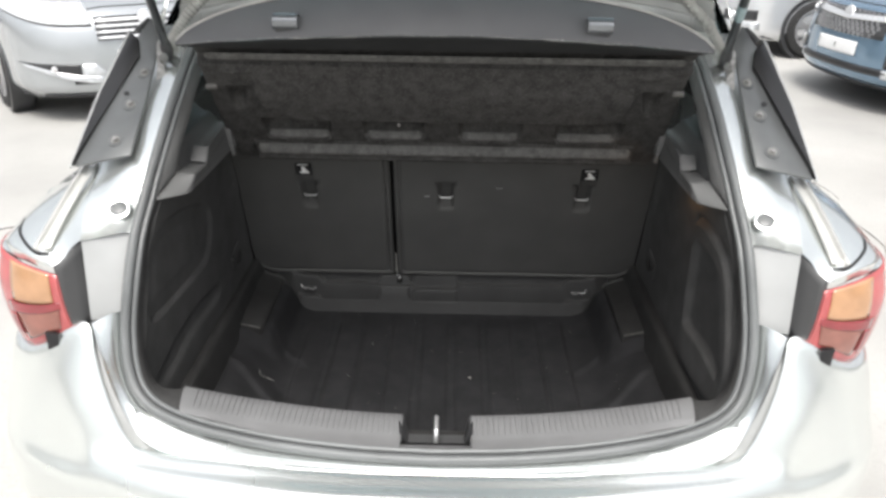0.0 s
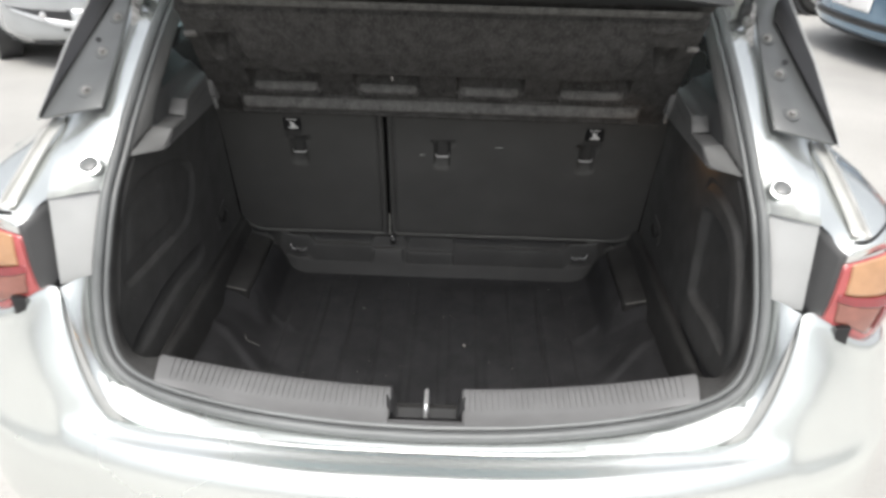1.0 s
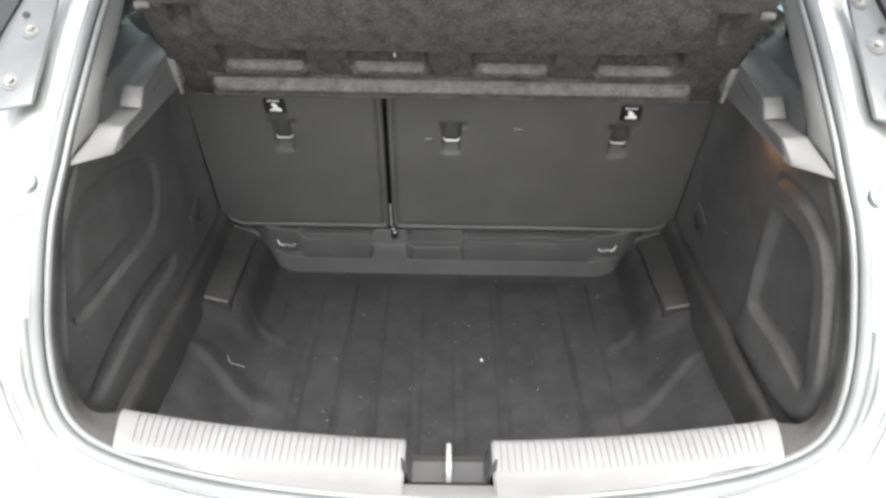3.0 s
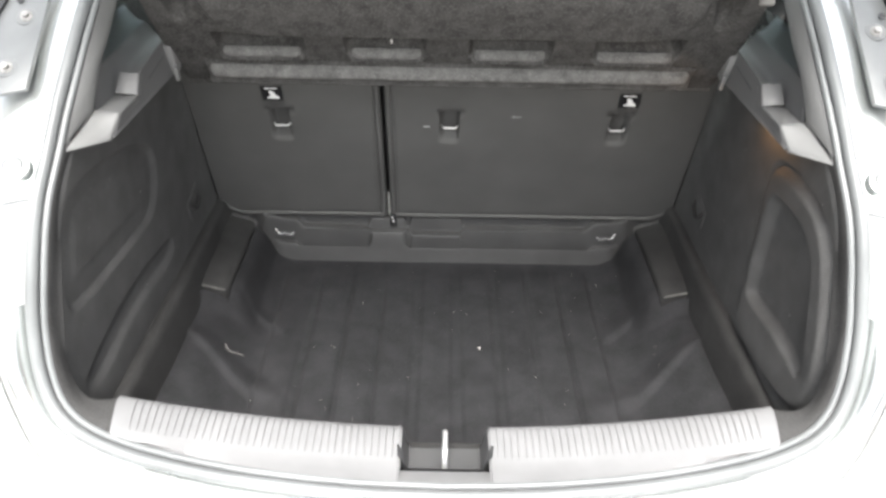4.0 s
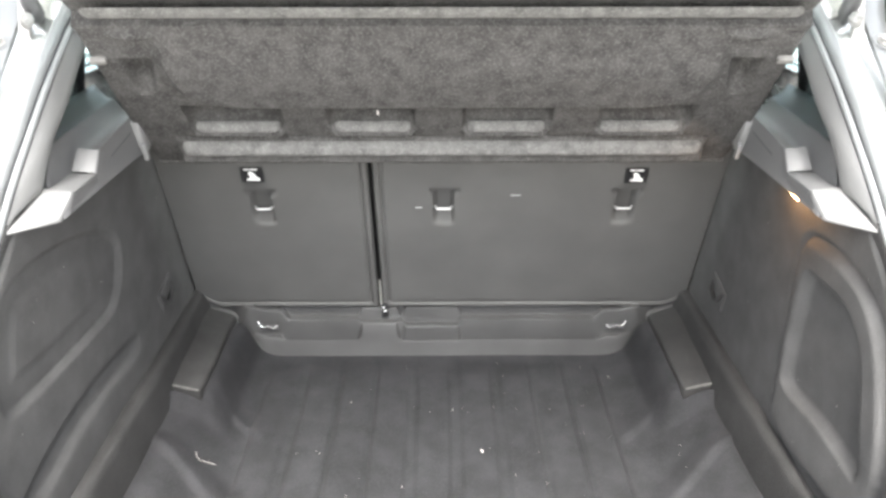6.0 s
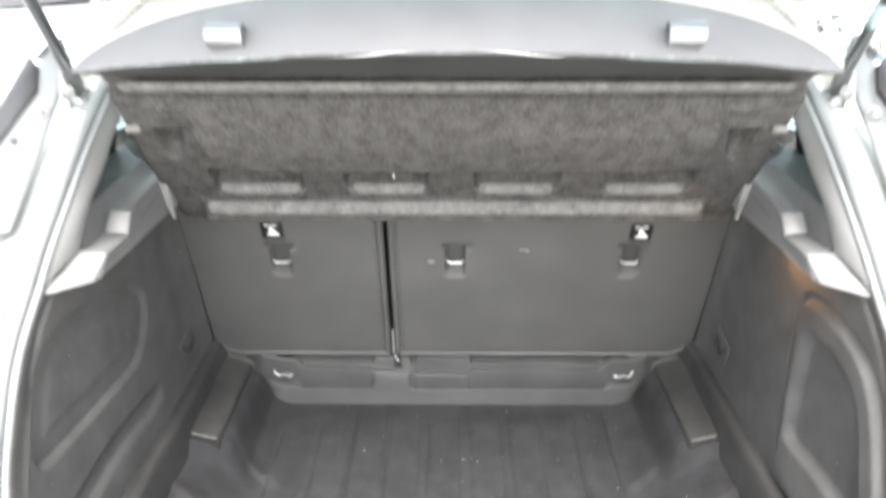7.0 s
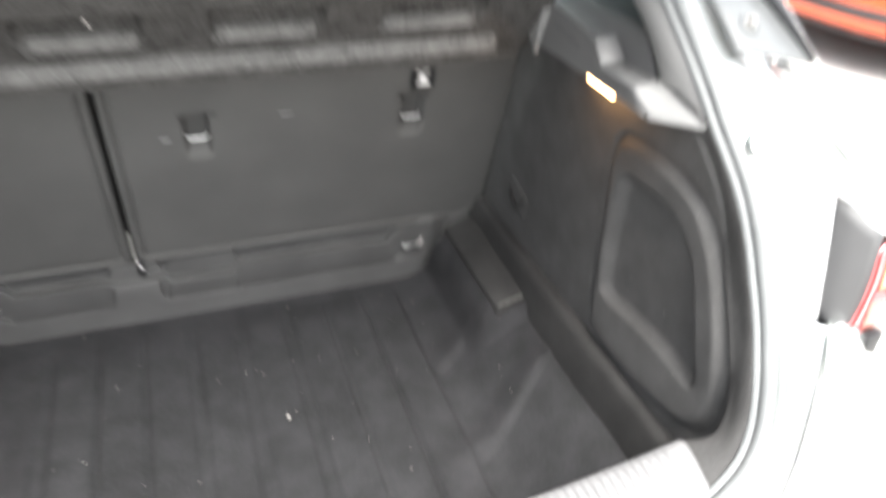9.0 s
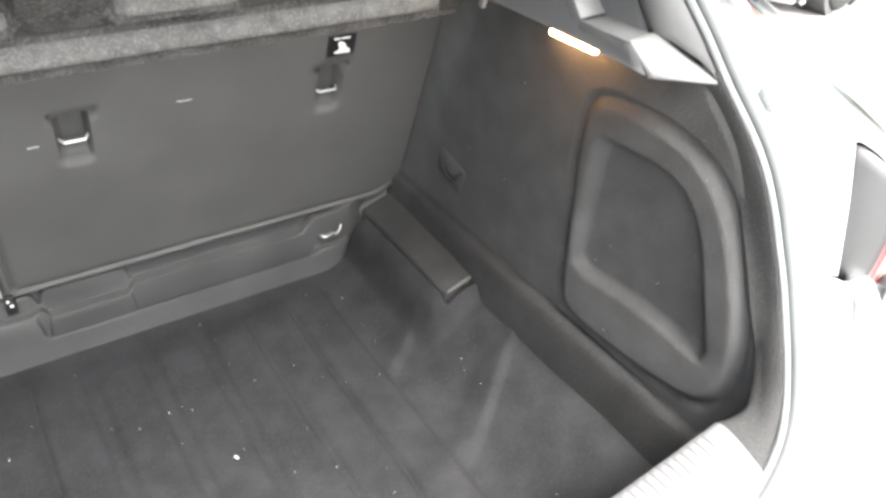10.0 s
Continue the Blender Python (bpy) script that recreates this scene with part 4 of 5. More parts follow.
    strut = part("gas_strut", tube(pts([(0.635, 0.500, 1.325), (0.604, 0.358, 1.462), (0.549, 0.109, 1.702)]), 0.0095, 14), STRUT, car, "black gas strut that holds the tailgate up")
    part("piston_rod", tube(pts([(0.549, 0.109, 1.702), (0.494, -0.140, 1.945)]), 0.004, 10), CHROME, strut)
    if s > 0:
        part("strut_label", tube(pts([(0.6165, 0.415, 1.407), (0.6088, 0.380, 1.441)]), 0.0099, 14), TEAL, strut, "pale teal printed label")
    part("end_cap", tube(pts([(0.646, 0.538, 1.282), (0.642, 0.528, 1.296), (0.637, 0.508, 1.316), (0.634, 0.497, 1.328)]), [0.009, 0.0135, 0.0135, 0.0105], 12), DARK_TRIM, strut, "dark ball socket at the strut's end")
    line = spline(pts([(0.650, 0.556, 1.298), (0.648, 0.595, 1.320), (0.616, 0.612, 1.368), (0.567, 0.632, 1.416), (0.536, 0.655, 1.446)]), 26)
    hose = part("wiring_conduit", tube(line, [0.0122 + 0.0014 * math.sin(k * math.pi / 2) for k in range(len(line))], 12), CONDUIT, car, "pale corrugated rubber wiring conduit")
    part("grommet", tube(spline(pts([(0.540, 0.652, 1.443), (0.520, 0.665, 1.453), (0.498, 0.680, 1.460), (0.470, 0.692, 1.468)]), 4), [0.0150, 0.0150, 0.0148, 0.0146, 0.0144, 0.0142, 0.0138, 0.0132, 0.0124, 0.0114, 0.0100, 0.0085, 0.007], 12, 0.8), CONDUIT, hose, "smooth rubber grommet")
    part("plate_lip", tube(pts([(0.746, 0.618, 1.328), (0.734, 0.634, 1.341), (0.722, 0.650, 1.353)]), [0.0065, 0.007, 0.0055], 8), DARK_TRIM, car, "dark rubber lip on top of the plate")


for s in (1, -1):
    upper_trim(s)

# Roof edge, hinges and the raised tailgate.
head = [[(x, y - 0.11 * (abs(x) / 0.64) ** 4, z - 0.05 * (abs(x) / 0.64) ** 3) for x in np.linspace(-0.65, 0.65, 53)] for y, z in
        [(0.770, 1.380), (0.768, 1.402), (0.772, 1.416), (0.782, 1.419), (0.785, 1.437), (0.798, 1.441), (0.801, 1.460), (0.85, 1.472), (0.90, 1.476), (1.2, 1.490)]]
part("roof_header", sheet(head), SHADED_PAINT, car, "painted roof edge with a stepped gutter")
for x in (-0.285, -0.155, 0.155, 0.285):
    part("gutter_tab", block((x, 0.781, 1.428), (0.007, 0.012, 0.020), None, 0.002), SHADED_PAINT, car)
for y, z, wide in ((0.7965, 1.4425, 0.30), (0.7990, 1.4530, 0.52), (0.7705, 1.4150, 0.34)):
    part("header_crease", tube([(x, y - 0.002 - 0.11 * (abs(x) / 0.64) ** 4, z - 0.05 * (abs(x) / 0.64) ** 3) for x in np.linspace(-wide, wide, 31)], 0.0013, 6), PLATE, car)
for cx in (-0.398, 0.405):
    hinge = part("hinge", block((cx, 0.79, 1.432), (0.062, 0.016, 0.040), pose(0, 0, 0, -20, 0, 0), 0.003), STEEL, car, "pale steel tailgate hinge")
    for d in (-1, 1):
        part("hinge_arm", tube(spline([(cx + d * 0.027, 0.772, 1.408), (cx + d * 0.025, 0.766, 1.432), (cx + d * 0.017, 0.757, 1.454), (cx + d * 0.022, 0.748, 1.466), (cx + d * 0.036, 0.738, 1.473)], 4), 0.0052, 8), BOLT, hinge, "dull steel hinge arm")
        part("hinge_pad", block((cx + d * 0.035, 0.733, 1.4745), (0.036, 0.014, 0.012), pose(0, 0, 0, -25, 0, 0), 0.004), STEEL, hinge)
        part("hinge_bolt", turned([(0.0, 0.0), (0.009, 0.0), (0.009, 0.006), (0.0, 0.007)], facing((cx + d * 0.040, 0.724, 1.472), (0, -0.5, -0.8)), 8), STEEL, hinge)
    part("hinge_pin", tube([(cx - 0.022, 0.762, 1.446), (cx + 0.022, 0.762, 1.446)], 0.0046, 8), BOLT, hinge)
    part("hinge_plate", slab([(cx - 0.023, 0.778, 1.402), (cx + 0.023, 0.778, 1.402), (cx + 0.021, 0.772, 1.422), (cx - 0.021, 0.772, 1.422)], (0, -0.005, 0.002), 0.001), STEEL, hinge)
    part("plate_rim", tube([(cx - 0.023, 0.771, 1.404), (cx + 0.023, 0.771, 1.404)], 0.0026, 7), BOLT, hinge)

GATE_UP = Vector((0, -0.88, 0.475))
GATE_N = Vector((0, -0.475, -0.88))
HINGE = Vector((0, 0.735, 1.480))


def gate_point(x, v, w):
    """x across, v metres from the hinge along the gate, w metres out of its inner face."""
    return Vector((x, 0, 0)) + HINGE + GATE_UP * v + GATE_N * w


gate = part("tailgate", sheet([[gate_point(x * k, v, w) for x in np.linspace(-1, 1, 21)] for v, w, k in
            [(-0.03, -0.03, 0.60), (-0.02, -0.004, 0.61), (0.0, 0.006, 0.615), (0.022, 0.004, 0.62), (0.030, -0.010, 0.63), (0.045, -0.012, 0.64), (0.055, 0.0, 0.64), (0.075, 0.004, 0.645)]]), SHADED_PAINT, car, "raised tailgate with black inner trim")
solid(part("upper_lining", sheet([[gate_point(x * k, v, w) for x in np.linspace(-1, 1, 21)] for v, w, k in
      [(0.070, -0.004, 0.60), (0.078, 0.016, 0.60), (0.12, 0.02, 0.61), (0.16, -0.004, 0.61)]]), DARK_TRIM, gate, "black plastic tailgate lining"), 0.004)
pane = part("rear_window", sheet([[gate_point(x * k, v, w) for x in np.linspace(-1, 1, 21)] for v, w, k in [(0.15, -0.02, 0.57), (0.35, -0.035, 0.58), (0.56, -0.02, 0.57)]]), GLASS, gate, "tinted heated rear window")
solid(pane, 0.004)
pane.visible_shadow = False
solid(part("lower_lining", sheet([[gate_point(x * k, v, w + 0.01 * math.sin(3 * x)) for x in np.linspace(-1, 1, 25)] for v, w, k in
      [(0.55, -0.01, 0.60), (0.56, 0.03, 0.62), (0.65, 0.06, 0.66), (0.78, 0.07, 0.66), (0.92, 0.05, 0.63), (0.98, 0.0, 0.58)]]), DARK_TRIM, gate, "dark tailgate lining below the window"), 0.02)
solid(part("outer_skin", sheet([[gate_point(x * k, v, w) for x in np.linspace(-1, 1, 25)] for v, w, k in
      [(0.55, -0.05, 0.66), (0.65, -0.10, 0.74), (0.80, -0.13, 0.76), (0.95, -0.10, 0.72), (1.0, -0.01, 0.60)]]), PAINT, gate), 0.004)
for s in (1, -1):
    corner = part("gate_side", sheet([[gate_point(s * x, v, w + 0.012 * float(ss(0.0, -0.03, v)) - 0.010 * float(ss(0.05, 0.30, v))) for v in np.linspace(-0.035, 0.60, 34)] for x, w in ((0.548, 0.004), (0.556, 0.026), (0.575, 0.033), (0.66, 0.034), (0.725, 0.031), (0.738, 0.020), (0.742, -0.01))]), SHADED_PAINT, gate, "painted corner of the tailgate frame")
    solid(corner, 0.003)
    part("frame_rib", tube(spline([gate_point(s * x, v, w) for x, v, w in ((0.47, 0.010, 0.012), (0.53, 0.010, 0.030), (0.575, 0.030, 0.038), (0.63, 0.095, 0.036), (0.70, 0.20, 0.030))], 5), 0.0065, 8), SHADED_PAINT, corner)
    m = facing(gate_point(s * 0.662, 0.002, 0.0375), GATE_N)
    part("fixing_hole", turned([(0.0, 0.001), (0.007, 0.001), (0.007, 0.003), (0.0, 0.003)], m, 14), BLACK, corner)
    part("hole_collar", turned([(0.007, -0.003), (0.021, -0.003), (0.018, 0.004), (0.009, 0.0045), (0.007, 0.001)], m, 18), SHADED_PAINT, corner)
    part("rest_pad", block(gate_point(s * 0.612, 0.004, 0.038), (0.036, 0.014, 0.010), pose(0, 0, 0, -28, 0, s * -18), 0.004), SHADED_PAINT, corner)
    solid(part("spoiler_side", sheet([[gate_point(s * x, v, w) for v in np.linspace(-0.045, 0.30, 10)] for x, w in ((0.742, 0.004), (0.750, 0.030), (0.80, 0.036), (0.842, 0.030), (0.856, 0.0))]), STRUT, gate, "dark spoiler side blade"), 0.006)
    part("gate_bumper", block(gate_point(s * 0.575, 0.055, 0.012), (0.035, 0.012, 0.008), bevel=0.003), SHADED_PAINT, gate)

# Rest of the body, so that the car is whole from outside.
for s in (1, -1):
    side = loft([mirror(c, s) for c in (
        [(0.905, 0.50, 0.22), (0.91, 1.4, 0.24), (0.91, 2.6, 0.24), (0.88, 3.7, 0.26), (0.70, 4.0, 0.28)],
        [(0.912, 0.46, 0.62), (0.92, 1.4, 0.60), (0.915, 2.6, 0.60), (0.88, 3.7, 0.58), (0.70, 4.05, 0.50)],
        [(0.905, 0.40, 0.78), (0.915, 1.4, 0.80), (0.91, 2.6, 0.80), (0.86, 3.6, 0.74), (0.66, 4.0, 0.66)],
        [(0.892, 0.26, 0.96), (0.90, 1.4, 0.95), (0.89, 2.6, 0.93), (0.82, 3.4, 0.84), (0.60, 3.9, 0.74)],
        [(0.886, 0.34, 1.022), (0.885, 1.4, 1.0), (0.87, 2.6, 0.97), (0.78, 3.3, 0.90), (0.5, 3.8, 0.80)])], 6, 3)
    part("body_side", side, PAINT, car)
    glass = part("side_glass", loft([mirror(c, s) for c in (
        [(0.83, 0.75, 1.06), (0.865, 1.4, 1.0), (0.85, 2.1, 0.985), (0.79, 2.75, 0.98)],
        [(0.76, 0.81, 1.28), (0.78, 1.4, 1.27), (0.77, 2.0, 1.26), (0.73, 2.4, 1.20)],
        [(0.70, 0.90, 1.42), (0.69, 1.4, 1.44), (0.68, 1.8, 1.42), (0.66, 2.1, 1.37)])], 6, 3), GLASS, car, "tinted side window glass")
    solid(glass, 0.004)
    glass.visible_shadow = False
    for y in (0.80, 3.25):
        m = Matrix.Translation((s * 0.80, y, 0.315)) @ Euler((0, radians(90), 0)).to_matrix().to_4x4()
        tyre = part("wheel", turned([(0.21, -0.105), (0.29, -0.11), (0.315, -0.08), (0.315, 0.08), (0.29, 0.11), (0.21, 0.105)], m, 36), TYRE, car, "black tyre on a silver alloy wheel")
        part("rim", turned([(0.0, -0.09), (0.05, -0.095), (0.20, -0.085), (0.215, -0.10), (0.215, 0.10), (0.20, 0.085), (0.05, 0.095), (0.0, 0.09)], m, 30), RIM, tyre)
part("roof", loft([[(-0.70, 0.95, 1.41), (0, 0.90, 1.468), (0.70, 0.95, 1.41)], [(-0.69, 1.4, 1.445), (0, 1.4, 1.50), (0.69, 1.4, 1.445)], [(-0.67, 2.0, 1.39), (0, 2.1, 1.45), (0.67, 2.0, 1.39)]], 8, 6), PAINT, car)
part("windscreen", loft([[(-0.67, 2.0, 1.39), (0, 2.1, 1.45), (0.67, 2.0, 1.39)], [(-0.76, 2.45, 1.16), (0, 2.55, 1.22), (0.76, 2.45, 1.16)], [(-0.80, 2.8, 0.97), (0, 3.0, 0.99), (0.80, 2.8, 0.97)]], 8, 5), BLACK, car)
part("bonnet", loft([[(-0.86, 2.7, 0.97), (0, 2.95, 0.99), (0.86, 2.7, 0.97)], [(-0.80, 3.4, 0.89), (0, 3.6, 0.90), (0.80, 3.4, 0.89)], [(-0.62, 3.9, 0.76), (0, 4.1, 0.72), (0.62, 3.9, 0.76)], [(-0.68, 4.0, 0.30), (0, 4.18, 0.28), (0.68, 4.0, 0.30)]], 8, 5), PAINT, car)
part("headlining", slab([(-0.62, 0.86, 1.40), (0.62, 0.86, 1.40), (0.62, 2.0, 1.385), (-0.62, 2.0, 1.385)], (0, 0, 0.02)), TRIM, car)
part("underbody", block((0, 2.0, 0.30), (1.5, 3.4, 0.12), bevel=0.03), BLACK, car)
part("cabin_floor", block((0, 1.6, 0.42), (1.5, 1.2, 0.05), bevel=0.01), BLACK, car)
part("front_bulkhead", block((0, 2.75, 0.65), (1.5, 0.05, 0.6), bevel=0.01), BLACK, car)

# ---- the parcel shelf, tilted up ----
shelf = thing("parcel_shelf", (0, 0.66, 1.005), "black felt parcel shelf tilted up on its pivots", "parcel shelf")


def shelf_point(x, v, h):
    """x across, v metres up the shelf's underside from its pivot edge, h metres out of it toward the rear."""
    return Vector((x, 0.661 - 0.648 * v - 0.762 * h, 1.005 + 0.762 * v - 0.648 * h))


SHELF_LEN = 0.404
CENTRE = [(-0.425, 0.371), (0, 0.372), (0.425, 0.371), (0.440, 0.36), (0.432, 0.33), (0.436, 0.28), (0.425, 0.225), (0.395, 0.195), (0.34, 0.185), (-0.34, 0.185), (-0.395, 0.195), (-0.425, 0.225), (-0.436, 0.28), (-0.432, 0.33), (-0.440, 0.36)]


def ramp(a, b, v):
    return np.clip((v - a) / (b - a), 0, 1)


def shelf_relief(x, v):
    ax = np.abs(x)
    h = (0.026 * ramp(0.030, 0.037, v) * (1 - ramp(0.039, 0.076, v)) - 0.008 * band(v, 0.077, 0.084, 0.002)) * band(ax, -1, 0.482, 0.006)
    for a, b in ((-0.442, -0.282), (-0.196, -0.050), (0.040, 0.188), (0.276, 0.432)):
        inpoc = band(x, a, b, 0.005)
        h = h + inpoc * (0.010 * ramp(0.094, 0.100, v) - 0.044 * ramp(0.102, 0.130, v) + 0.034 * ramp(0.172, 0.180, v))
    h = h + 0.015 * ss(-0.010, 0.010, inside(CENTRE, x, v)) * (1 - 0.8 * ramp(0.27, 0.365, v))
    # dark hollows beside the centre panel, and the pale bevels above them
    h = h - 0.026 * band(ax, 0.452 + 0.25 * np.abs(v - 0.30), 0.494, 0.008) * ramp(0.212, 0.250, v) * (1 - ramp(0.297, 0.306, v))
    h = h + 0.010 * np.exp(-(((ax - 0.463) / 0.030) ** 2 + ((v - 0.356) / 0.010) ** 2) ** 2)
    # the board falls back behind the top bar
    h = h - 0.006 * ramp(0.30, 0.365, v) - 0.024 * ramp(0.3735, 0.3790, v)
    return h


xs, vs = np.linspace(-1, 1, 281), np.linspace(0, 1, 200)
rows = []
for t in vs:
    v = t * SHELF_LEN
    w = float(np.interp(v, [0, 0.03, 0.18, 0.30, 0.36, 0.404], [0.534, 0.541, 0.543, 0.537, 0.538, 0.550]))
    x = xs * w
    vv = np.full_like(x, v)
    h = shelf_relief(x, vv)
    rows.append([shelf_point(a, b, c) for a, b, c in zip(x, vv, h)])
board = part("board", sheet(rows), FELT, shelf, "moulded grey flecked felt underside")
solid(board, 0.012)


def lit_bar(name, x0, x1, v, half, lift):
    """A rounded bar of pressed felt that stands out of the board, paler for light."""
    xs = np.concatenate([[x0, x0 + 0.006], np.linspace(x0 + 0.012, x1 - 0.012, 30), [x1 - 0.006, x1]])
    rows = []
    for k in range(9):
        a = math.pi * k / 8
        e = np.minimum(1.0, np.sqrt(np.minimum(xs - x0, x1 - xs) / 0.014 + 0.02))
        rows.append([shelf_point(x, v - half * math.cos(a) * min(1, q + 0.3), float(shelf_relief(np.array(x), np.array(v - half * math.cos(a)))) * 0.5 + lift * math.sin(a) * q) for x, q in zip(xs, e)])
    part(name, sheet(rows), PALE_FELT, board, "pressed felt bar with light put into its paler tone")


lit_bar("lit_bar", -0.476, 0.476, 0.061, 0.011, 0.020)
lit_bar("lower_bar", -0.480, 0.480, 0.034, 0.007, 0.014)
lit_bar("top_bar", -0.522, 0.522, 0.391, 0.011, 0.004)
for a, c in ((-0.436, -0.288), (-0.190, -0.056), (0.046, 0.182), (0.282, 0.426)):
    lit_bar("pocket_lip", a, c, 0.113, 0.007, 0.010)
part("pivot_edge", tube([shelf_point(x, -0.003, 0.0) for x in np.linspace(-0.538, 0.538, 40)], 0.005, 8), FELT, shelf)


def fold_point(x):
    """On the worn fold that overhangs the board."""
    return shelf_point(x, 0.552 - 0.313 * x * x + 0.0025 * noise.noise((x * 9, 0, 3)), 0.057 - 0.157 * x * x)


def brim_point(x):
    """On the flap's far, bound edge."""
    q = (x / 0.5635) ** 2
    p = shelf_point(x, 0.452 + 0.012 * (1 - q), -0.132 * max(1 - abs(x / 0.5635) ** 3.0, 0.0) ** 0.7)
    return p + Vector((0, -0.129, 0.0195)) * (1 - q)


def flap_point(x, k, lift=0.0):
    """On the flap, k from the fold (0) to the bound edge (1)."""
    a, c = fold_point(x), brim_point(x)
    return a.lerp(c, k) + Vector((0, -0.7, 0.7)) * (lift + 0.010 * math.sin(k * math.pi) * (1 - (x / 0.5635) ** 2))


wide = np.linspace(-0.562, 0.562, 61)
rows = [[flap_point(x, k) for x in wide] for k in (0, 0.02, 0.06, 0.15, 0.3, 0.45, 0.6, 0.75, 0.9, 1.0)]
flap = part("rear_flap", sheet(rows), SHELF_TOP, shelf, "smooth grey vinyl flap along the raised edge")
solid(flap, 0.004)
under = []
for k in np.linspace(0, 1, 8):
    row = []
    for x in wide:
        a, c = shelf_point(x * (0.550 / 0.562), 0.400, -0.030), fold_point(x) + Vector((0, 0.002, -0.003))
        row.append(a.lerp(c, k) + Vector((0, 0.5, 0.6)) * 0.016 * math.sin(k * math.pi) * (1 - (x / 0.5635) ** 2))
    under.append(row)
# The downward face's shade is put in as a near-black colour.
part("flap_underside", sheet(under), FLAP_SHADE, shelf, "smooth underside of the overhanging flap, shade put into its black")
part("flap_binding", tube([brim_point(x) + Vector((0, -0.001, 0.001)) for x in wide], 0.0024, 6), LINT, flap, "pale edge binding")
random.seed(21)
bm = bmesh.new()
for k in range(80):
    x = random.uniform(-0.55, 0.55)
    c = fold_point(x) + Vector((0, -0.0012, random.uniform(-0.001, 0.0015)))
    r = random.uniform(0.0002, 0.0006)
    vsx = [bm.verts.new(c + Vector((r * 4 * math.cos(t), -0.0005, 0.8 * r * math.sin(t)))) for t in np.arange(5) * 2 * math.pi / 5]
    bm.faces.new(vsx)
part("worn_edge", bm, LINT, flap, "pale worn specks along the fold")["kind"] = "stuff"
CLIP = surface("glossy_grey_plastic", (0.24, 0.25, 0.26), 0.2, 0.6, vary=0.1, bump=0.02)
for cx in (-0.311, 0.306):
    at = flap_point(cx, 0.27, 0.013)
    m = Matrix.Translation(at) @ Euler((0, radians(90), 0)).to_matrix().to_4x4()
    clip = part("cord_clip", turned([(0.0125, -0.0245), (0.0155, -0.0245), (0.0155, 0.0245), (0.0125, 0.0245)], m, 24), CLIP, shelf, "grey plastic roll clip for the lifting cord")
    part("clip_foot", block(flap_point(cx, 0.27, 0.001) + Vector((0, 0, -0.006)), (0.048, 0.014, 0.010), pose(0, 0, 0, 45, 0, 0), 0.002), DARK_TRIM, clip)
for s in (1, -1):
    cord = part("lifting_cord", tube([(s * 0.514, 0.402, 1.386), (s * 0.511, 0.401, 1.53), (s * 0.505, 0.40, 1.655)], 0.0007, 6), CONDUIT, shelf, "thin pale lifting cord to the tailgate")
    part("cord_hook", block((s * 0.514, 0.402, 1.386), (0.005, 0.005, 0.008), None, 0.0015), CONDUIT, cord)
EAR = surface("worn_pale_felt", (0.15, 0.145, 0.135), 0.9, vary=0.3, big=60, fine=300, bump=0.5)
for s in (1, -1):
    part("shelf_ear", block(shelf_point(s * 0.527, 0.307, 0.004), (0.026, 0.012, 0.012), pose(0, 0, 0, 40, 0, s * -10), 0.004), EAR, shelf, "pale felt ear on the shelf's side")
part("felt_tick", slab([shelf_point(x, v, 0.004) for x, v in ((-0.1115, 0.158), (-0.1085, 0.158), (-0.1085, 0.172), (-0.1115, 0.172))], (0, -0.001, 0)), LINT, shelf, smooth=False)

# ---- litter on the mat ----
def drop(x, y):
    return float(floor_height(np.array(x), np.array(y))) + 0.001


string = [(-0.489, 0.457), (-0.4865, 0.450), (-0.484, 0.445), (-0.480, 0.442), (-0.476, 0.441), (-0.470, 0.446), (-0.463, 0.450), (-0.453, 0.453)]
tagged(part("thread", tube(spline([(x, y, drop(x, y) + 0.002) for x, y in string], 4), 0.00042, 6), LINT), "pale curled thread lying on the boot mat", "thread")
tagged(part("crumb", block((0.082, 0.511, drop(0.082, 0.511) + 0.002), (0.004, 0.008, 0.003), pose(0, 0, 0, 10, 0, 30), 0.001, 1), LINT), "small white crumb lying on the boot mat", "crumb")
random.seed(3)
bm = bmesh.new()
for _ in range(80):
    x, y = random.uniform(-0.5, 0.5), random.uniform(0.12, 0.84)
    z = drop(x, y) + 0.001
    r = random.uniform(0.0003, 0.0008) * (1.6 if random.random() < 0.1 else 1)
    a = random.uniform(0, 6.28)
    q = [(r * 2.2, 0), (0, r), (-r * 2.0, 0.2 * r), (0, -r)]
    bm.faces.new([bm.verts.new((x + math.cos(a) * u - math.sin(a) * w, y + math.sin(a) * u + math.cos(a) * w, z + 0.0006 * random.random())) for u, w in q])
tagged(part("lint_specks", bm, LINT), "scattered pale lint specks on the mat", "lint", kind="stuff")


# ---- parked cars ----
SMOKED = surface("smoked_dark_plastic", (0.035, 0.036, 0.038), 0.35, vary=0.2, bump=0.05)
HEADLAMP = surface("bright_headlamp", (0.80, 0.82, 0.83), 0.25, 0.3, vary=0.12, big=14, bump=0.0, coat=1.0)
LAMP_SILVER = surface("lamp_reflector", (0.62, 0.64, 0.66), 0.18, 0.6, vary=0.3, big=12, bump=0.0)


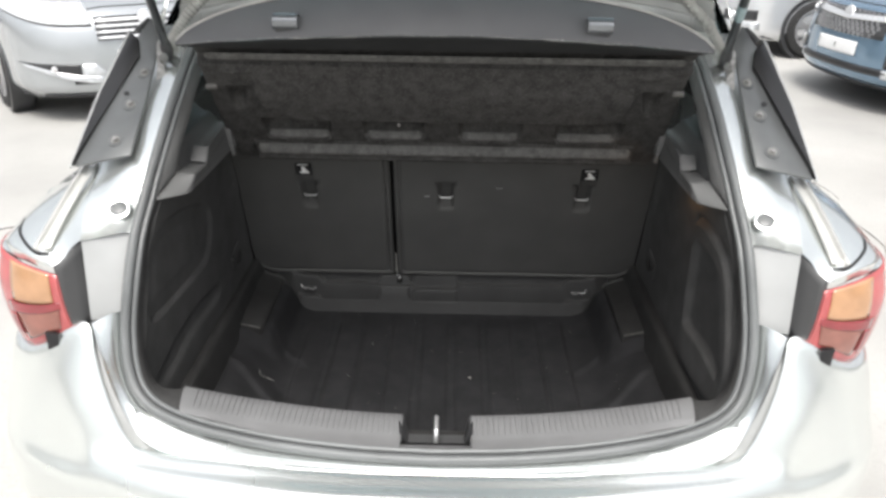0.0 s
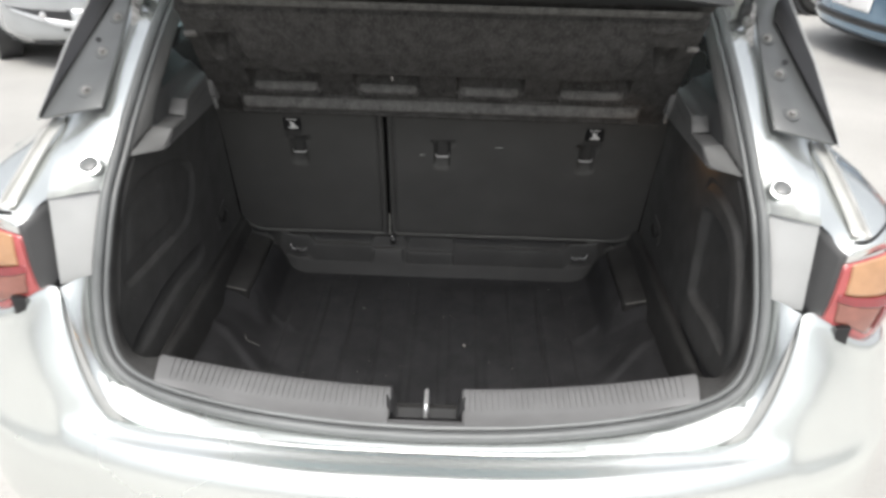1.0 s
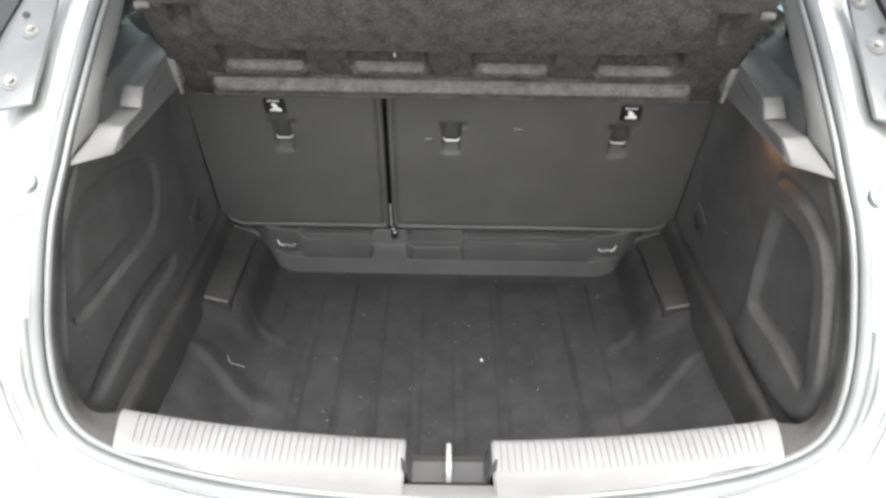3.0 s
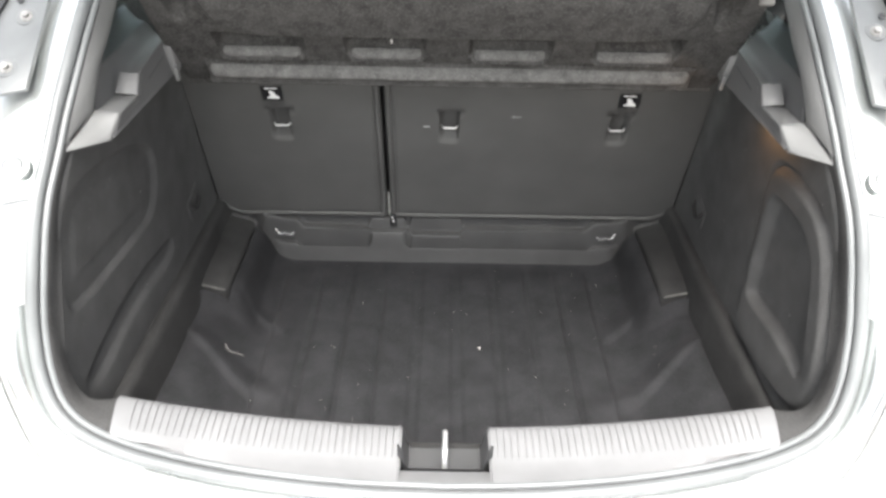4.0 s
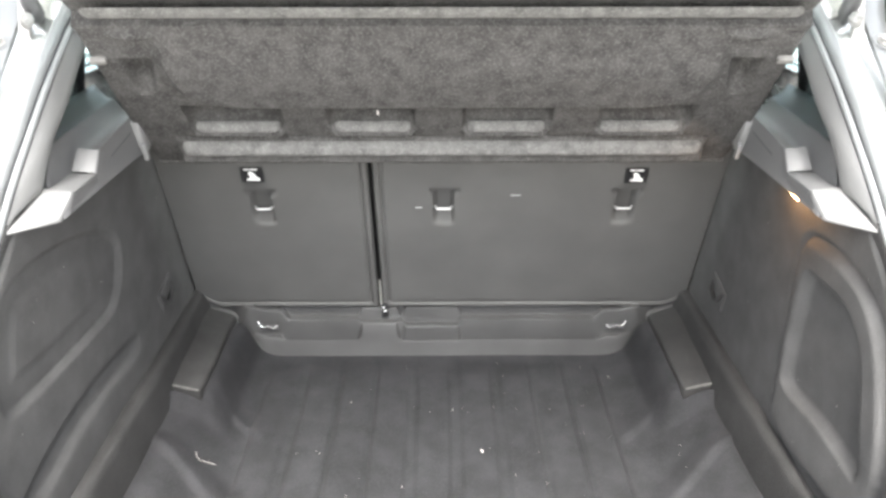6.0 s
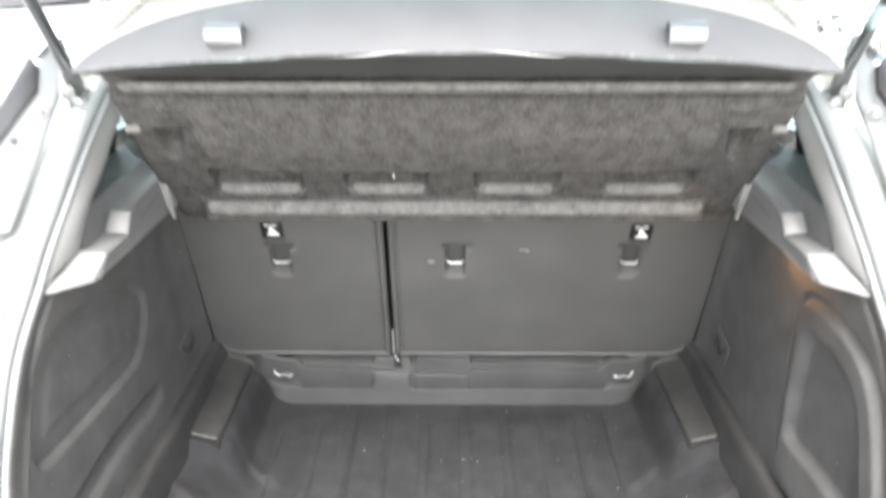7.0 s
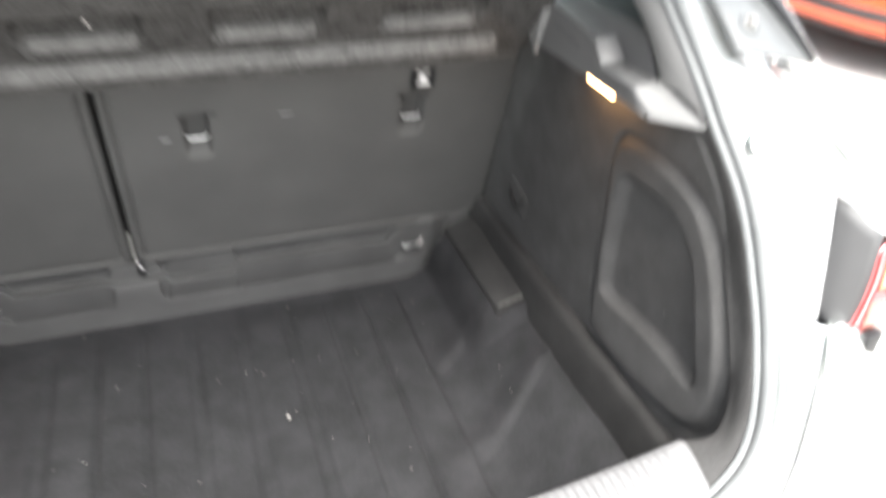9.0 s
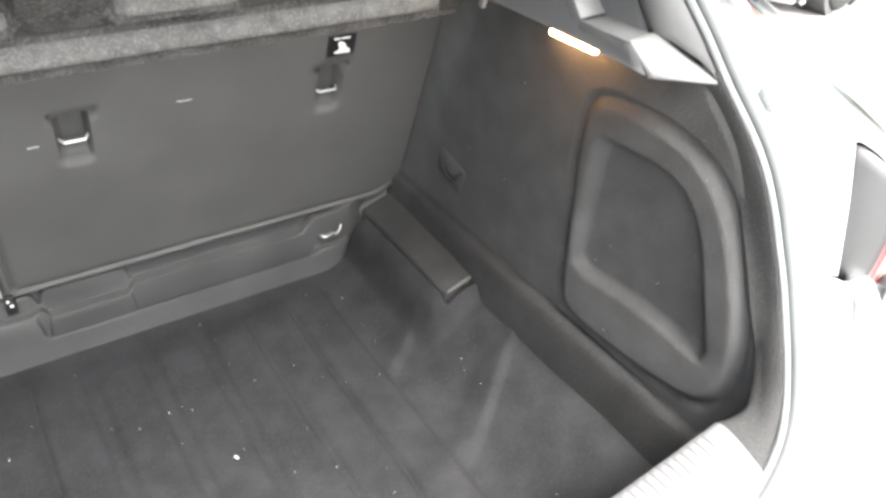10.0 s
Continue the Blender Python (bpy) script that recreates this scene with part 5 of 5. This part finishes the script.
def parked_car(name, label, colour, m, wide=1.78, length=4.2, grille="slats", fog=False, hub=5):
    """A parked car whose nose points along its own +y, its wheels on z = 0."""
    root = new(name)
    root.matrix_basis = m
    tagged(root, label, "car", "parked cars")
    paint = surface(name + "_paint", colour, 0.24, 0.55, vary=0.04, fine=900, bump=0.0, coat=1.0, rnd=0.04)
    w, L = wide / 2, length / 2
    secs = [(-L, 0.80, 0.45, 0.75), (-L + 0.15, 0.93, 0.30, 0.98), (-L + 0.9, 0.995, 0.24, 1.00), (0.0, 0.995, 0.22, 0.98), (L - 1.3, 0.985, 0.22, 0.90), (L - 0.98, 0.975, 0.22, 0.84)]
    rows = []
    for y, k, z0, z1 in secs:
        ww = w * k
        r = [(0, z0 - 0.02), (ww * 0.6, z0 - 0.02), (ww * 0.93, z0 + 0.02), (ww, z0 + (z1 - z0) * 0.35), (ww * 0.995, z0 + (z1 - z0) * 0.65), (ww * 0.95, z1 - 0.04), (ww * 0.80, z1 + 0.01), (ww * 0.4, z1 + 0.045), (0, z1 + 0.05)]
        rows.append(spline([(x, y, z) for x, z in r] + [(-x, y, z) for x, z in r[-2::-1]], 2))
    lines = [spline([r[i] for r in rows], 4) for i in range(len(rows[0]))]
    part("body", sheet(lines), paint, root, toward=None)
    # nose and bonnet
    plan = spline([(0, 0, 0), (0.36, 0.025, 0), (0.62, 0.10, 0), (0.80, 0.21, 0), (0.92, 0.36, 0), (0.98, 0.56, 0), (1.0, 0.75, 0), (1.0, 1.05, 0)], 4)
    plan_x, plan_y = [p.x for p in plan], [p.y for p in plan]

    def setback(z):
        return float(np.interp(z, [0.18, 0.22, 0.27, 0.34, 0.50, 0.64, 0.74, 0.82, 0.88, 0.93, 0.97, 1.0], [0.16, 0.06, 0.01, 0.0, 0.005, 0.025, 0.06, 0.13, 0.25, 0.48, 0.80, 1.15]))

    def taper(z):
        return w * (1 - 0.10 * float(ss(0.74, 1.0, z)) - 0.05 * float(ss(0.30, 0.18, z)))

    def face(x, z):
        """A point on the nose at x, z."""
        t = min(abs(x) / taper(z), 0.985)
        return Vector((x, L - setback(z) - float(np.interp(t, plan_x, plan_y)), z))

    zs = [0.18, 0.20, 0.22, 0.245, 0.27, 0.30, 0.34, 0.42, 0.50, 0.57, 0.64, 0.69, 0.74, 0.78, 0.82, 0.85, 0.88, 0.905, 0.93, 0.95, 0.97, 0.985, 1.0]
    half_plan = list(zip(plan_x, plan_y))
    nose = [[(k * taper(z), L - setback(z) - y, z) for k, y in [(-a, c) for a, c in half_plan[:0:-1]] + half_plan] for z in zs]
    front = part("nose", sheet(nose), paint, root, toward=(0, 9, 2))
    cab = [(-L + 0.25, 0.86, 1.0), (-L + 0.75, 0.74, 1.42), (-0.2, 0.72, 1.47), (0.45, 0.70, 1.40), (L - 1.05, 0.80, 0.99)]
    rows = []
    for y, k, z in cab:
        rows.append([(-w * k - 0.06, y, 0.95), (-w * k, y, z - 0.12 if z > 1.2 else z - 0.02), (-w * k * 0.82, y, z), (0, y, z + 0.03), (w * k * 0.82, y, z), (w * k, y, z - 0.12 if z > 1.2 else z - 0.02), (w * k + 0.06, y, 0.95)])
    part("cabin_glass", sheet([spline([r[i] for r in rows], 4) for i in range(7)]), BLACK, root, "dark tinted cabin glass")
    part("roof", sheet([[(t * w * 0.62, y, z + 0.035 - 0.03 * t * t) for t in np.linspace(-1, 1, 9)] for y, z in ((-L + 0.68, 1.41), (-0.6, 1.465), (0.0, 1.462), (0.42, 1.405))]), paint, root)
    for sx in (-1, 1):
        for y in (L - 1.0, -L + 0.78):
            mm = Matrix.Translation((sx * (w - 0.09), y, 0.325)) @ Euler((0, radians(90 * sx), 0)).to_matrix().to_4x4()
            tyre = part("wheel", turned([(0.20, -0.10), (0.285, -0.108), (0.312, -0.095), (0.325, -0.07), (0.325, 0.07), (0.312, 0.095), (0.285, 0.110), (0.215, 0.10)], mm, 36), TYRE, root, "black tyre on a silver alloy rim")
            part("rim_barrel", turned([(0.20, -0.06), (0.22, 0.098), (0.20, 0.10), (0.19, 0.05), (0.06, 0.04), (0.0, 0.04)], mm, 30), SMOKED, tyre)
            part("hub_cap", turned([(0.0, 0.04), (0.055, 0.05), (0.05, 0.092), (0.0, 0.096)], mm, 16), RIM, tyre)
            for k in range(hub):
                a = 2 * math.pi * k / hub
                spoke = slab([(0.03, -0.022, 0.075), (0.12, -0.024, 0.086), (0.205, -0.044, 0.085), (0.205, 0.044, 0.085), (0.12, 0.024, 0.086), (0.03, 0.022, 0.075)], (0, 0, 0.016), 0.003)
                spoke.transform(mm @ Euler((0, 0, a)).to_matrix().to_4x4())
                part("spoke", spoke, RIM, tyre)
            part("rim_edge", turned([(0.198, 0.085), (0.224, 0.092), (0.224, 0.108), (0.205, 0.110)], mm, 30), RIM, tyre)
            part("wheel_arch", turned([(0.335, -0.06), (0.375, -0.06), (0.375, 0.100), (0.335, 0.100)], mm, 32), SMOKED, root)

    def decal(nm, x0, x1, z0, z1, material, lift=0.0, parent=root, label="", thick=0.012, n=13, dz=0.0):
        r = []
        for f in np.linspace(0, 1, 6):
            r.append([face(x, z0 + (z1 - z0) * f + dz * (abs(x) - min(abs(x0), abs(x1)))) + Vector((0, lift, 0)) for x in np.linspace(x0, x1, n)])
        return solid(part(nm, sheet(r), material, parent, label, toward=(0, 9, 1)), thick, 0.0)

    def panel(nm, side, a, b, low, high, material, lift, parent, label=""):
        """A shaped inlay from a to b (shares of half the width), between two curves of height."""
        r = []
        for f in np.linspace(0, 1, 6):
            r.append([face(side * w * (a + (b - a) * q), low(q) + (high(q) - low(q)) * f) + Vector((0, lift, 0)) for q in np.linspace(0, 1, 17)])
        return solid(part(nm, sheet(r), material, parent, label, toward=(0, 9, 1)), 0.012, 0.0)

    decal("lower_lip", -0.92 * w, 0.92 * w, 0.20, 0.235, SMOKED, 0.012, label="dark lower lip")
    low = decal("lower_intake", -0.62 * w, 0.62 * w, 0.315, 0.375, SMOKED, 0.003, label="dark lower intake slot")
    decal("intake_bar", -0.62 * w, 0.62 * w, 0.340, 0.352, BLACK, 0.012, low)
    part("bonnet_gap", tube([face(x, 0.845 - 0.10 * max(abs(x) / w - 0.3, 0)) for x in np.linspace(-0.72 * w, 0.72 * w, 31)], 0.006, 5), BLACK, front)
    if grille == "slats":
        gr = decal("grille", -0.40 * w, 0.40 * w, 0.625, 0.785, SMOKED, 0.004, label="black front grille")
        for k in range(4):
            decal("grille_slat", -0.40 * w, 0.40 * w, 0.635 + 0.040 * k, 0.653 + 0.040 * k, CHROME, 0.016, gr, thick=0.010)
    else:
        gr = decal("grille", -0.50 * w, 0.50 * w, 0.600, 0.80, SMOKED, 0.004, label="black mesh front grille")
        for k in range(6):
            for j in range(15):
                x = (j - 7 + 0.5 * (k % 2)) * 0.058
                if abs(x) < 0.50 * w - 0.10 * (5 - k) * 0.2:
                    part("grille_stud", turned([(0.016, 0.0), (0.020, 0.010), (0.013, 0.012), (0.011, 0.0)], facing(face(x, 0.617 + 0.033 * k) + Vector((0, 0.008, 0)), (0, 1, 0.1)), 6), RIM, gr)
        decal("grille_bar", -0.54 * w, 0.54 * w, 0.745, 0.785, CHROME, 0.020, gr, "chrome grille bar", 0.012, dz=0.05)
    part("badge", turned([(0.0, 0.0), (0.062, 0.0), (0.055, 0.014), (0.0, 0.018)], facing(face(0, 0.765) + Vector((0, 0.022, 0)), (0, 1, 0.2)), 20), CHROME, gr)
    plate = decal("number_plate", -0.26, 0.26, 0.440, 0.552, WHITE, 0.016, label="white number plate", thick=0.008)
    decal("plate_bar", -0.012, 0.006, 0.480, 0.515, RUBBER, 0.022, plate, thick=0.002, n=3)
    for sx in (-1, 1):
        x0, x1 = sorted((sx * 0.50 * w, sx * 0.90 * w))
        if fog:
            # tall swept headlight, and a pointed fog lamp above a bright swoosh
            hl = panel("headlight", sx, 0.42, 0.965, lambda q: 0.738 + 0.10 * q**4, lambda q: 0.885 + 0.035 * q, HEADLAMP, 0.006, root, "tall clear headlight with a bright reflector")
            part("headlight_edge", tube([face(sx * w * (0.42 + 0.545 * q), 0.735 + 0.10 * q**4) + Vector((0, 0.008, 0)) for q in np.linspace(0, 1, 16)], 0.006, 5), SMOKED, hl)
            fg = panel("fog_recess", sx, 0.56, 0.93, lambda q: 0.372 + 0.092 * q**1.6, lambda q: 0.462 + 0.010 * q, SMOKED, 0.004, root, "pointed dark fog lamp recess")
            part("fog_lamp", turned([(0.0, 0.0), (0.024, 0.0), (0.020, 0.012), (0.0, 0.02)], facing(face(sx * 0.74 * w, 0.430) + Vector((0, 0.012, 0)), (sx * 0.3, 1, 0)), 12), CHROME, fg)
            panel("fog_trim", sx, 0.40, 0.945, lambda q: 0.318 + 0.145 * q**1.9, lambda q: 0.366 + 0.108 * q**1.7, LAMP_SILVER, 0.014, fg, "bright curved fog lamp trim")
            panel("trim_wing", sx, 0.38, 0.55, lambda q: 0.345, lambda q: 0.395 + 0.068 * min(q * 2.2, 1.0), LAMP_SILVER, 0.013, fg)
        else:
            hl = decal("headlight", x0, x1, 0.70, 0.80, LAMP_SILVER, 0.006, label="clear headlight with a bright reflector", dz=0.05)
            for k in range(3):
                decal("reflector_slat", x0 + 0.04, x1 - 0.04, 0.715 + 0.028 * k, 0.722 + 0.028 * k, SMOKED, 0.014, hl, thick=0.004, dz=0.05)
            decal("headlight_glass", x0, x1, 0.70, 0.80, CLEAR, 0.026, hl, thick=0.005, dz=0.05)
            x0, x1 = sorted((sx * 0.58 * w, sx * 0.92 * w))
            fg = decal("fog_recess", x0, x1, 0.385, 0.495, SMOKED, 0.004, label="fog lamp recess", dz=0.06)
            part("fog_lamp", turned([(0.0, 0.0), (0.040, 0.0), (0.036, 0.012), (0.0, 0.02)], facing(face(sx * 0.72 * w, 0.455) + Vector((0, 0.010, 0)), (sx * 0.3, 1, 0)), 16), CHROME, fg)
            x0, x1 = sorted((sx * 0.58 * w, sx * 0.94 * w))
            decal("fog_trim", x0, x1, 0.30, 0.375, LAMP_SILVER, 0.012, fg, thick=0.010)
        part("door_mirror", block((sx * (w + 0.09), L - 1.55, 1.0), (0.20, 0.10, 0.13), None, 0.04, 3), paint, root)
    return root


parked_car("silver_car", "silver parked car with slatted grille and fog lamps", (0.44, 0.46, 0.47), pose(-3.64, 6.25, 0, 0, 0, -141), wide=1.86, fog=True)
parked_car("blue_car", "metallic blue parked car with a mesh grille", (0.17, 0.26, 0.35), pose(5.46, 5.92, 0, 0, 0, 99), wide=1.9, grille="mesh")
parked_car("red_car", "bright red parked car with a slatted grille", (0.64, 0.10, 0.03), pose(5.53, 3.21, 0, 0, 0, 98))
parked_car("white_car", "white parked car beside the blue one", (0.70, 0.71, 0.72), pose(3.06 + 2.1, 8.40, 0, 0, 0, 90))
